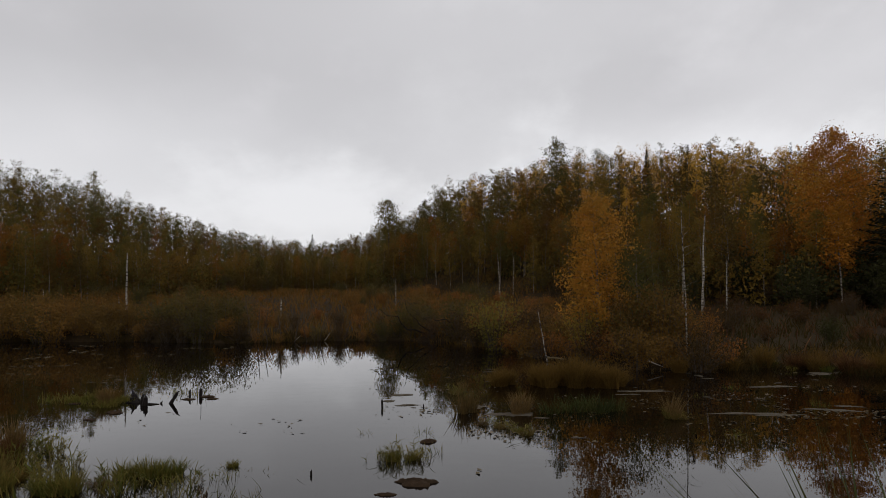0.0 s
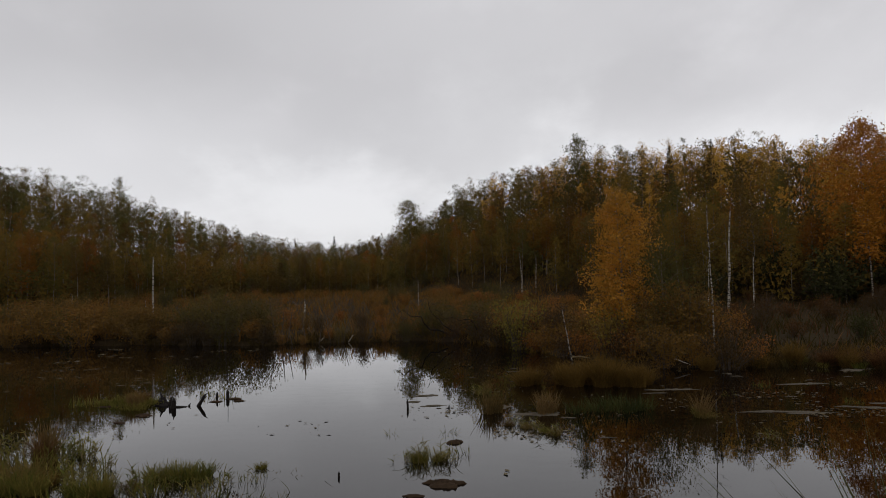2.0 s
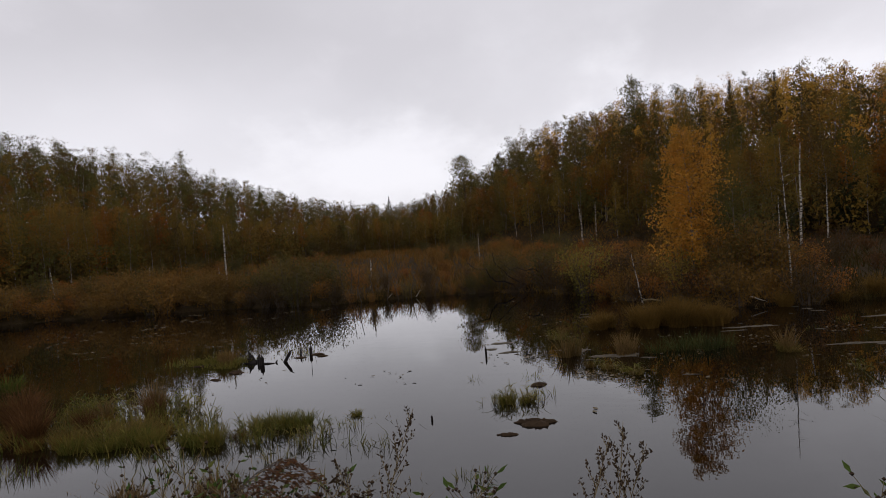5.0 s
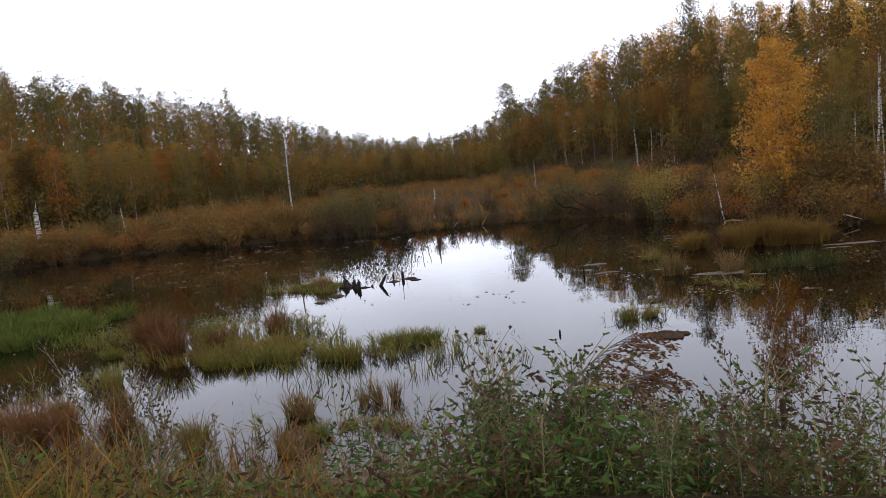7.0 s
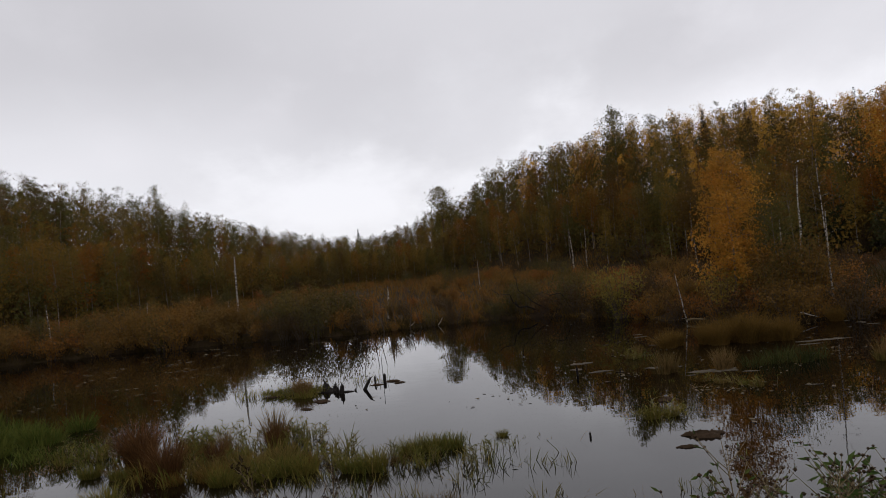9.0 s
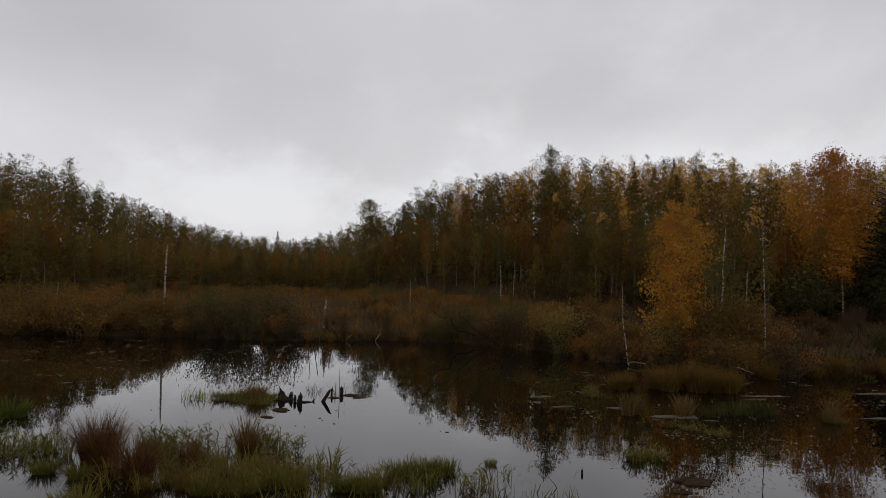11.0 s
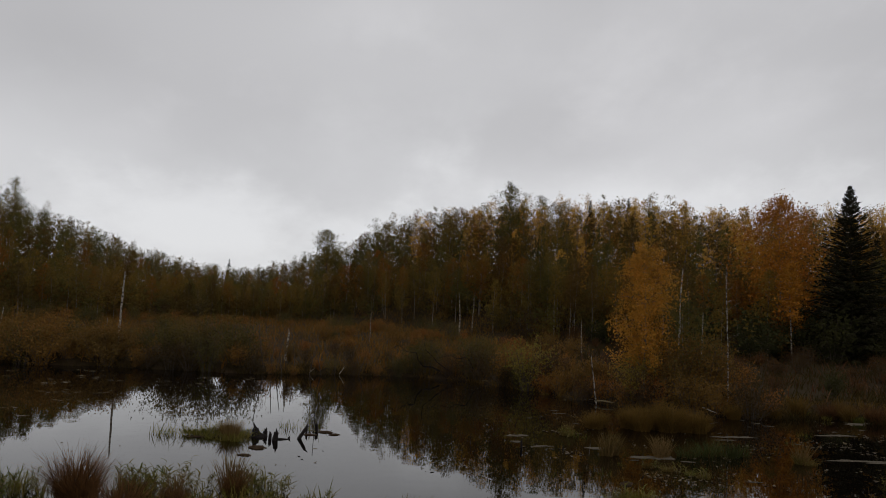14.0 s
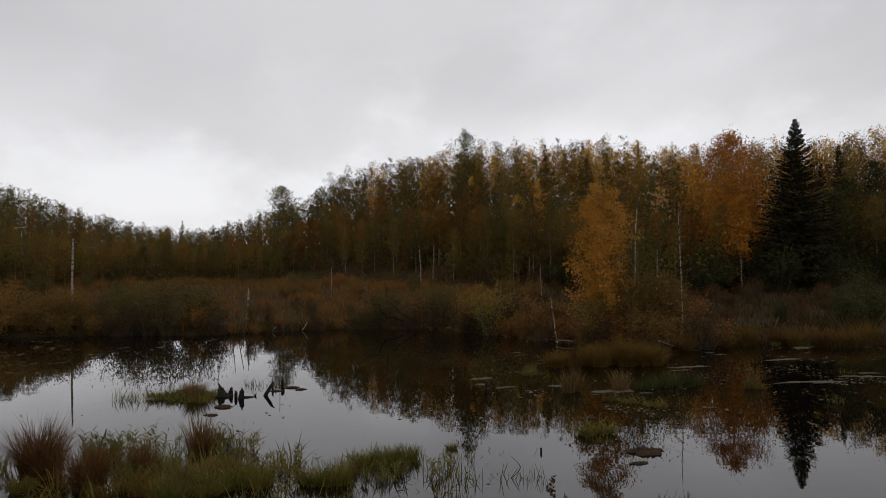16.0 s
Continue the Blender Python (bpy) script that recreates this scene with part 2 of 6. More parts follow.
BARK_BIRCH = bark_material("birch_bark", (0.34, 0.285, 0.215, 1), (0.045, 0.035, 0.03, 1), 0.14)
BARK_WHITE = bark_material("white_birch_bark", (0.43, 0.38, 0.31, 1), (0.045, 0.036, 0.03, 1), 0.14)
BARK_GREY = bark_material("grey_brown_bark", (0.2, 0.16, 0.125, 1), (0.06, 0.05, 0.04, 1), 0.0)
BARK_DARK = bark_material("dark_twigs", (0.085, 0.065, 0.05, 1), (0.035, 0.028, 0.024, 1), 0.0)
WOOD_WET = bark_material("wet_black_wood", (0.018, 0.014, 0.012, 1), (0.007, 0.006, 0.005, 1), 0.0, 4.0)
WOOD_PALE = bark_material("bleached_wood", (0.36, 0.31, 0.25, 1), (0.2, 0.16, 0.12, 1), 0.0, 3.0)
STEM_DRY = bark_material("dry_stems", (0.19, 0.145, 0.075, 1), (0.1, 0.07, 0.036, 1), 0.0, 3.0)


def ground_material():
    made, n = material("meadow_soil")
    place = n.add("ShaderNodeNewGeometry").outputs["Position"]
    wide, fine = n.noise(place, 0.15, 3.0), n.noise(place, 3.0, 5.0, 0.65)
    colour = n.mix(n.add("ShaderNodeMapRange", {0: wide, 1: 0.35, 2: 0.65}).outputs[0], (0.03, 0.018, 0.01, 1), (0.045, 0.032, 0.013, 1))
    colour = n.mix(n.math("MULTIPLY", fine, 0.8), colour, (0.02, 0.014, 0.008, 1))
    bump = n.add("ShaderNodeBump", {"Height": fine, "Strength": 0.8, "Distance": 0.15})
    body = n.add("ShaderNodeBsdfPrincipled", {"Base Color": colour, "Roughness": 0.95, "Specular IOR Level": 0.05, "Normal": bump.outputs[0]})
    n.add("ShaderNodeOutputMaterial", {0: body.outputs[0]})
    return made


def water_material():
    """Still, peaty water: dark below, a mirror above, with faint ripples."""
    made, n = material("pond_water")
    place = n.add("ShaderNodeNewGeometry").outputs["Position"]
    ripple = n.math("ADD", n.noise(n.vec("MULTIPLY", place, (1.0, 1.6, 1)), 1.1, 2.0), n.math("MULTIPLY", n.noise(place, 7.0, 2.0), 0.12))
    calm = n.add("ShaderNodeMapRange", {0: n.noise(place, 0.12, 2.0), 1: 0.4, 2: 0.65, 3: 0.35, 4: 1.0}).outputs[0]
    bump = n.add("ShaderNodeBump", {"Height": ripple, "Strength": n.math("MULTIPLY", calm, 0.02), "Distance": 0.1})
    murk = n.mix(n.noise(place, 0.2, 3.0), (0.002, 0.0014, 0.001, 1), (0.004, 0.0029, 0.002, 1))
    body = n.add("ShaderNodeBsdfPrincipled", {"Base Color": murk, "Roughness": 0.008, "IOR": 1.51, "Normal": bump.outputs[0]})
    n.add("ShaderNodeOutputMaterial", {0: body.outputs[0]})
    return made


def mud_material():
    made, n = material("wet_mud")
    place = n.add("ShaderNodeNewGeometry").outputs["Position"]
    fine = n.noise(place, 14.0, 5.0, 0.7)
    colour = n.mix(fine, (0.012, 0.009, 0.006, 1), (0.07, 0.043, 0.024, 1))
    bump = n.add("ShaderNodeBump", {"Height": fine, "Strength": 0.7, "Distance": 0.03})
    body = n.add("ShaderNodeBsdfPrincipled", {"Base Color": colour, "Roughness": 0.8, "Specular IOR Level": 0.08, "Normal": bump.outputs[0]})
    n.add("ShaderNodeOutputMaterial", {0: body.outputs[0]})
    return made


def weed_mat_material():
    made, n = material("floating_weed")
    place = n.add("ShaderNodeNewGeometry").outputs["Position"]
    fine = n.noise(place, 22.0, 4.0, 0.7)
    colour = n.mix(fine, (0.016, 0.013, 0.009, 1), (0.165, 0.14, 0.103, 1))
    bump = n.add("ShaderNodeBump", {"Height": fine, "Strength": 0.5, "Distance": 0.02})
    body = n.add("ShaderNodeBsdfPrincipled", {"Base Color": colour, "Roughness": 0.85, "Specular IOR Level": 0.05, "Normal": bump.outputs[0]})
    n.add("ShaderNodeOutputMaterial", {0: body.outputs[0]})
    return made


SOIL, WATER, MUD, WEED_MAT = ground_material(), water_material(), mud_material(), weed_mat_material()


# ---- mesh helpers ----
class Shape:
    """Gathers vertices and faces, then becomes one mesh."""

    def __init__(self):
        self.v, self.f, self.count = [], {3: [], 4: []}, 0

    def add(self, verts, faces):
        verts, faces = np.asarray(verts, float).reshape(-1, 3), np.asarray(faces, int)
        self.v.append(verts)
        self.f[faces.shape[1]].append(faces + self.count)
        self.count += len(verts)

    def moved(self, other, turn, scale, place):
        """Take in another shape, turned about z, scaled and set down."""
        c, s = math.cos(turn), math.sin(turn)
        verts = np.concatenate(other.v) * scale @ np.array([[c, s, 0], [-s, c, 0], [0, 0, 1]]) + np.asarray(place)
        start = self.count
        self.v.append(verts)
        for k in (3, 4):
            if other.f[k]:
                self.f[k].append(np.concatenate(other.f[k]) + start)
        self.count += len(verts)

    def tube(self, points, radii, sides=5):
        points = np.asarray(points, float)
        along = np.gradient(points, axis=0)
        along /= np.linalg.norm(along, axis=1, keepdims=True) + 1e-9
        ref = np.where(np.abs(along[:, 2:3]) > 0.9, [[1.0, 0, 0]], [[0, 0, 1.0]])
        a = np.cross(along, ref)
        a /= np.linalg.norm(a, axis=1, keepdims=True) + 1e-9
        b = np.cross(along, a)
        turn = np.arange(sides) * 2 * np.pi / sides
        ring = points[:, None] + np.asarray(radii)[:, None, None] * (np.cos(turn)[None, :, None] * a[:, None] + np.sin(turn)[None, :, None] * b[:, None])
        i, j = np.meshgrid(np.arange(len(points) - 1), np.arange(sides), indexing="ij")
        k = (j + 1) % sides
        self.add(ring.reshape(-1, 3), np.stack([i * sides + j, i * sides + k, (i + 1) * sides + k, (i + 1) * sides + j], -1).reshape(-1, 4))
        if sides > 3:
            top = np.r_[ring[-1], points[-1:] + along[-1] * radii[-1] * 0.3]
            self.add(top, [(s, (s + 1) % sides, sides) for s in range(sides)])

    def leaves(self, places, ways, length, width, r, three=False):
        """Folded diamond leaves at the places, along the ways."""
        places, ways = np.asarray(places, float), np.asarray(ways, float)
        m = len(places)
        ways = ways / (np.linalg.norm(ways, axis=1, keepdims=True) + 1e-9)
        side = np.cross(ways, r.normal(size=(m, 3)))
        side /= np.linalg.norm(side, axis=1, keepdims=True) + 1e-9
        up = np.cross(side, ways)
        size = (r.uniform(0.65, 1.3, m))[:, None]
        l, w = length * size, width * size
        if three:
            verts = np.stack([places - side * w * 0.5, places + side * w * 0.5 + up * w * 0.3, places + ways * l], 1)
            return self.add(verts.reshape(-1, 3), np.arange(3 * m).reshape(-1, 3))
        verts = np.stack([places, places + ways * l * 0.45 + side * w * 0.5 + up * w * 0.15, places + ways * l, places + ways * l * 0.5 - side * w * 0.5 + up * w * 0.15], 1)
        self.add(verts.reshape(-1, 3), np.arange(4 * m).reshape(-1, 4))

    def blades(self, feet, ways, length, width, droop, r):
        """Grass blades of three segments, bent outwards."""
        feet, ways = np.asarray(feet, float), np.asarray(ways, float)
        m = len(feet)
        length = np.asarray(length, float).reshape(-1, 1) * np.ones((m, 1))
        out = np.c_[ways[:, 0], ways[:, 1], np.zeros(m)]
        out /= np.linalg.norm(out, axis=1, keepdims=True) + 1e-9
        up = ways / (np.linalg.norm(ways, axis=1, keepdims=True) + 1e-9)
        turn = r.uniform(0, 2 * np.pi, m)
        side = np.c_[np.cos(turn), np.sin(turn), np.zeros(m)] * (np.asarray(width).reshape(-1, 1) * r.uniform(0.6, 1.3, (m, 1)) * 0.5)
        bend = np.asarray(droop).reshape(-1, 1) * r.uniform(0.2, 1.6, (m, 1))
        rows = []
        for s, k in ((0.0, 1.0), (0.4, 0.9), (0.75, 0.65)):
            mid = feet + up * length * s + (out * 0.8 - np.array([0, 0, 0.55])) * length * bend * s * s
            rows += [mid - side * k, mid + side * k]
        tip = feet + up * length + (out * 0.8 - np.array([0, 0, 0.55])) * length * bend
        verts = np.stack(rows + [tip], 1)
        base = np.arange(m)[:, None] * 7
        start = self.count
        self.add(verts.reshape(-1, 3), np.concatenate([base + np.array([[0, 1, 3, 2]]), base + np.array([[2, 3, 5, 4]])]))
        self.f[3].append(base + np.array([[4, 5, 6]]) + start)

    def mesh(self, name, mat, smooth=False):
        me = bpy.data.meshes.new(name)
        verts = np.concatenate(self.v)
        me.vertices.add(len(verts))
        me.vertices.foreach_set("co", verts.ravel().astype(np.float32))
        faces = {k: np.concatenate(f) for k, f in self.f.items() if f}
        loops = np.concatenate([f.ravel() for f in faces.values()])
        starts, at = [], 0
        for k, f in faces.items():
            starts.append(at + k * np.arange(len(f)))
            at += f.size
        starts = np.concatenate(starts)
        me.loops.add(len(loops))
        me.loops.foreach_set("vertex_index", loops.astype(np.int32))
        me.polygons.add(len(starts))
        me.polygons.foreach_set("loop_start", starts.astype(np.int32))
        me.polygons.foreach_set("use_smooth", np.full(len(starts), smooth))
        me.update(calc_edges=True)
        me.materials.append(mat)
        return me


def part(name, shape, mat, parent=None, label="", smooth=False):
    """One mesh object under a thing or a part; with no parent it is a thing."""
    ob = new(name, shape.mesh(name, mat, smooth))
    ob.parent = parent
    return tagged(ob, label)


def thing(name, label, category, group="", place=None):
    ob = tagged(new(name), label, category, group)
    ob.empty_display_size = 0.1
    if place is not None:
        ob.matrix_basis = place
    return ob


# ---- the lie of the land ----
#        azimuth, wood's edge, ridge, height of the ground on the ridge
LAND = [(-80, 60, 110, 6.0), (-60, 60, 110, 10.0), (-45, 62, 108, 10.4), (-36, 68, 110, 8.4), (-30, 76, 114, 7.6), (-24, 86, 125, 6.2), (-20, 96, 140, 4.5),
        (-16, 110, 165, 3.8), (-12, 120, 180, 3.4), (-7, 104, 145, 5.5), (-4, 94, 116, 4.9), (-1, 86, 106, 6.7), (3, 78, 101, 7.9), (8, 72, 102, 9.6),
        (14, 66, 104, 10.3), (20, 61, 104, 10.5), (25, 63, 100, 8.8), (29, 68, 100, 8.2), (36, 69, 100, 8.2), (40, 68, 98, 8.6), (45, 68, 98, 8.5), (60, 60, 92, 7.5), (80, 58, 90, 5.0)]
LAND = np.array(LAND, float)
CENTRE = np.array([-3.5, 0.0])
# the pond's outline
POND = np.array([(-40, 8), (-41, 22), (-37, 33), (-33, 37.5), (-27, 38), (-20, 38), (-13, 36.8), (-9, 38.0), (-4.5, 38.5), (-1.5, 37), (1, 33.5), (3, 30), (5, 26.8), (8.5, 26.0),
                 (11, 27.5), (15, 26), (20, 25.5), (27, 23), (30, 17), (28, 9), (20, 5.6), (8, 5.2), (0, 5.4), (-4, 5.7), (-9, 5.8), (-16, 6.2), (-26, 6)])


def pond_gap(x, y):
    """Distance to the pond's edge: positive on land, negative in the water."""
    x, y = np.atleast_1d(x).astype(float), np.atleast_1d(y).astype(float)
    best, inside = np.full(x.shape, 1e9), np.zeros(x.shape, bool)
    for (ax, ay), (bx, by) in zip(POND, np.roll(POND, -1, 0)):
        k = np.clip(((x - ax) * (bx - ax) + (y - ay) * (by - ay)) / ((bx - ax) ** 2 + (by - ay) ** 2), 0, 1)
        best = np.minimum(best, np.hypot(x - ax - k * (bx - ax), y - ay - k * (by - ay)))
        cross = ((ay > y) != (by > y)) & (x < (bx - ax) * (y - ay) / (by - ay + 1e-12) + ax)
        inside ^= cross
    return np.where(inside, -best, best)


def lump(x, y, size, seed=0.0):
    return np.sin(x / size + 1.3 * np.sin(y / size * 0.7 + seed)) * np.cos(y / size * 1.1 + 1.1 * np.sin(x / size * 0.6 + 2 * seed))


def smooth(v):
    v = np.clip(v, 0, 1)
    return v * v * (3 - 2 * v)


def polar(x, y):
    x, y = np.atleast_1d(x).astype(float), np.atleast_1d(y).astype(float)
    return np.degrees(np.arctan2(x - CENTRE[0], y - CENTRE[1])), np.hypot(x - CENTRE[0], y - CENTRE[1])


def ground_height(x, y):
    gap = pond_gap(x, y) + 0.25 * lump(x, y, 0.9)
    az, far = polar(x, y)
    edge, ridge, top = (np.interp(np.abs(az) * np.sign(az), LAND[:, 0], LAND[:, k]) for k in (1, 2, 3))
    meadow = 0.42 * smooth(gap / 0.7) + 0.9 * smooth((far - 38) / 40) + 0.1 * lump(x, y, 2.3)* smooth(gap / 3)
    hill = (top - 1.3) * smooth((far - edge + 6) / (ridge - edge)) + np.clip((far - ridge + 6) * 0.03, 0, 1.6)
    bank = 1.95 * smooth((5.9 - y + 0.15 * lump(x, y, 0.8)) / 4.3) + 0.05 * lump(x, y, 0.6) * smooth((6 - y) / 2)
    land = np.where(y < 8, bank, meadow + np.where(y > 20, hill, 0))
    return np.where(gap < 0, -0.7 * smooth(-gap / 2.0), np.maximum(land, 0.02))


def ground_at(x, y):
    return float(ground_height(x, y)[0])


def make_ground():
    """One sheet, fine near the camera and coarse at the horizon."""
    xs = np.unique(np.r_[np.linspace(-60, 60, 121), -60 - np.geomspace(1, 1500, 40), 60 + np.geomspace(1, 1500, 40)])
    ys = np.unique(np.r_[np.linspace(-8, 12, 61), np.linspace(12, 60, 65), np.linspace(60, 220, 41), 220 + np.geomspace(1, 1500, 25), -8 - np.geomspace(1, 600, 25)])
    gx, gy = np.meshgrid(xs, ys, indexing="ij")
    gz = ground_height(gx.ravel(), gy.ravel())
    a = (np.arange(len(xs) - 1)[:, None] * len(ys) + np.arange(len(ys) - 1)[None]).ravel()
    s = Shape()
    s.add(np.c_[gx.ravel(), gy.ravel(), gz], np.stack([a, a + len(ys), a + len(ys) + 1, a + 1], -1))
    return tagged(part("ground", s, SOIL, None, "", True), "brown peaty meadow ground rising to wooded slopes", "ground", "", "structure")


def make_water():
    s = Shape()
    xs, ys = np.linspace(-42, 32, 75), np.linspace(4, 40, 37)
    gx, gy = np.meshgrid(xs, ys, indexing="ij")
    a = (np.arange(len(xs) - 1)[:, None] * len(ys) + np.arange(len(ys) - 1)[None]).ravel()
    s.add(np.c_[gx.ravel(), gy.ravel(), np.zeros(gx.size)], np.stack([a, a + len(ys), a + len(ys) + 1, a + 1], -1))
    return tagged(part("water", s, WATER), "still dark peaty pond water mirroring the sky", "water", "", "structure")


make_ground()
make_water()


# ---- kinds of plants ----
def tree_shapes(h, seed, low=0.38, spread=0.17, limbs=24, leaves=700, leaf=0.26, thick=0.0085, rise=0.9, bare=0.0, wide=0.6, joints=4, three=False, peak=0.7, loose=0.16, slim=0.75, hang=0.5, oval=False):
    """A broad-leaved tree: tapered trunk with limbs, and a crown of many leaves along the limbs."""
    r = np.random.default_rng(seed)
    trunk, crown = Shape(), Shape()
    k = np.linspace(0, 1, 9 if joints > 2 else 5)
    lean = r.normal(0, 0.02, 2) * h
    path = np.c_[lean[0] * k ** 2 + 0.012 * h * np.sin(k * 5 + seed), lean[1] * k ** 2 + 0.012 * h * np.cos(k * 4 + seed), k * h * 0.97]
    path[:, :2] -= path[0, :2]
    path[0, 2] = -0.15
    trunk.tube(path, thick * h * (1 - 0.9 * k), 6 if joints > 2 else 4)
    each = leaves // limbs
    for m in range(limbs):
        f = low + (0.97 - low) * ((m + r.uniform(0, 0.8)) / limbs) ** 0.9
        foot = np.array([np.interp(f, k, path[:, c]) for c in range(3)])
        turn = m * 2.4 + r.normal(0, 0.4)
        c = (f - low) / (1 - low)
        length = spread * h * (0.07 + (1 - c) ** peak * (0.6 + 0.6 * min(1, c / 0.3))) * r.uniform(0.65, 1.25)
        if oval:
            length = spread * h * (0.08 + math.sin(math.pi * (0.16 + 0.82 * c)) ** 0.75) * r.uniform(0.75, 1.12)
        out = np.array([math.cos(turn), math.sin(turn), 0])
        s = np.linspace(0, 1, joints)[:, None]
        arm = foot + out * length * s * (1 - 0.15 * c) + np.array([0, 0, 1]) * length * (rise * s * (0.35 + 0.75 * c) - 0.35 * s * s)
        if joints > 2 or m % 3 == 0:
            trunk.tube(arm, thick * h * 0.3 * (1 - 0.8 * s[:, 0]) * (1.1 - 0.6 * f), 3)
        if r.random() < bare:
            continue
        t = r.beta(1.4, 1.2, each)[:, None]
        mid = foot + out * length * t * (1 - 0.15 * c) + np.array([0, 0, 1]) * length * (rise * t * (0.35 + 0.75 * c) - 0.35 * t * t)
        mid = mid + r.normal(0, 1, (each, 3)) * (0.10 + loose * length) * np.array([1, 1, wide])
        crown.leaves(mid, r.normal(0, 1, (each, 3)) + np.array([0, 0, -hang]), leaf * (1.12 - 0.5 * c), leaf * slim * (1.12 - 0.5 * c), r, three)
    return trunk, crown


def spruce_shapes(h, seed, base=0.2, whorls=34, arms=9, thick=1.0):
    r = np.random.default_rng(seed)
    trunk, crown = Shape(), Shape()
    k = np.linspace(0, 1, 6)
    trunk.tube(np.c_[0 * k, 0 * k, h * k - 0.15 * (k == 0)], 0.011 * h * (1 - 0.95 * k), 6)
    for w in range(whorls):
        level = 0.04 + 0.955 * (w / (whorls - 1)) ** 0.8
        for m in range(arms):
            f = min(0.995, max(0.03, level + r.normal(0, 1.1 / whorls)))
            turn = m * 2 * math.pi / arms + w * 0.9 + r.normal(0, 0.25)
            length = base * h * (1 - f) ** 0.92 * (r.uniform(0.62, 1.0) if r.random() < 0.8 else r.uniform(1.0, 1.25)) + 0.03
            out = np.array([math.cos(turn), math.sin(turn), 0])
            s = np.linspace(0, 1, 4)[:, None]
            sag = 0.42 * (1 - f) - 0.6 * f ** 3
            arm = np.array([0, 0, f * h]) + out * length * s + np.array([0, 0, 1]) * length * (0.3 * s * s - sag * s)
            trunk.tube(arm, 0.02 * (1 - 0.7 * s[:, 0]) * (1.1 - f) + 0.003, 3)
            count = int(thick * (5 + 7 * length))
            t = r.uniform(0.1, 1, count)[:, None]
            mid = np.array([0, 0, f * h]) + out * length * t + np.array([0, 0, 1]) * length * (0.3 * t * t - sag * t)
            side = np.cross(out, (0, 0, 1)) * r.choice([-1, 1], count)[:, None]
            crown.leaves(mid, out * 0.7 + side * r.uniform(0.1, 0.9, (count, 1)) + np.array([0, 0, 0.9 * f * f - 0.7 * (1 - f)]) * r.uniform(0.2, 1.3, (count, 1)), 0.13 + 0.36 * (1 - f), 0.06 + 0.1 * (1 - f), r)
    return trunk, crown


def shrub_shapes(h, width, seed, stems=22, leaves=950, leaf=0.112, upright=0.5):
    """A many-stemmed bush, leafy towards the outside."""
    r = np.random.default_rng(seed)
    wood, crown = Shape(), Shape()
    for m in range(stems):
        turn, lean = r.uniform(0, 2 * math.pi), r.beta(1.3, 1.2)
        out = np.array([math.cos(turn), math.sin(turn), 0])
        high = h * (1 - (1 - upright) * lean ** 2) * r.uniform(0.72, 1.12)
        s = np.linspace(0, 1, 4)[:, None]
        foot = out * 0.12 * width * r.random()
        arm = foot + out * width * 0.5 * lean * s ** 1.3 + np.array([0, 0, 1]) * high * s + r.normal(0, 0.03, (4, 3)) * s
        arm[0, 2] = -0.12
        wood.tube(arm, 0.016 * (1 - 0.75 * s[:, 0]), 3)
        for _ in range(1):
            at = r.uniform(0.3, 0.85)
            start = np.array([np.interp(at, s[:, 0], arm[:, c]) for c in range(3)])
            twig = start + (r.normal(0, 0.35, 3) + out * 0.25 + np.array([0, 0, 0.6])) * np.linspace(0, 1, 2)[:, None] * h * 0.3
            wood.tube(twig, np.array([0.006, 0.002]), 3)
        each = int(1.22 * leaves / stems)
        t = r.beta(1.7, 1.0, each)[:, None]
        mid = np.stack([np.interp(t[:, 0], s[:, 0], arm[:, c]) for c in range(3)], 1) + r.normal(0, 1, (each, 3)) * (0.05 + 0.09 * h * t)
        mid[:, 2] = np.maximum(mid[:, 2], 0.05)
        crown.leaves(mid, r.normal(0, 0.8, (each, 3)) + np.array([0, 0, 0.5]), leaf, leaf * 0.62, r, True)
    return wood, crown


def tussock_shape(h, radius, seed, blades=420, width=0.012, droop=0.3, splay=0.4):
    r = np.random.default_rng(seed)
    s = Shape()
    turn, far = r.uniform(0, 2 * np.pi, blades), np.sqrt(r.random(blades))
    out = np.c_[np.cos(turn), np.sin(turn)]
    feet = np.c_[out * (far * radius * 0.62)[:, None], np.full(blades, -0.04)]
    ways = np.c_[out * (far * splay)[:, None] + r.normal(0, 0.12, (blades, 2)), np.ones(blades)]
    s.blades(feet, ways, h * r.uniform(0.45, 1.15, blades), width, droop, r)
    return s


def reed_shape(h, radius, seed, blades=40, width=0.012):
    """A thin stand of single blades out of the water."""
    r = np.random.default_rng(seed)
    s = Shape()
    turn, far = r.uniform(0, 2 * np.pi, blades), radius * np.sqrt(r.random(blades))
    feet = np.c_[np.cos(turn) * far, np.sin(turn) * far, np.full(blades, -0.05)]
    ways = np.c_[r.normal(0, 0.28, (blades, 2)), np.ones(blades)]
    s.blades(feet, ways, h * r.uniform(0.35, 1.1, blades), width, 0.35 * (r.random(blades) < 0.5), r)
    return s


def plant(name, label, category, group, parts):
    """A thing from (part name, shape, material) triples, kept far off until it is copied."""
    ob = thing(name, label, category, group)
    for part_name, shape, mat in parts:
        made = part(part_name, shape, mat, ob)
        if part_name in ("burr", "flower_spike", "plume", "stalk"):
            tagged(made, kind="stuff")
    return ob


def put(ob, x, y, scale=1.0, turn=None, z=None, tall=1.0, lean=(0, 0)):
    """A copy set down on the ground at x, y."""
    turn = float(rng.uniform(0, 360)) if turn is None else turn
    made = copy_thing(ob, pose(x, y, ground_at(x, y) if z is None else z, lean[0], lean[1], turn))
    made.scale = (scale, scale, scale * tall)
    return made


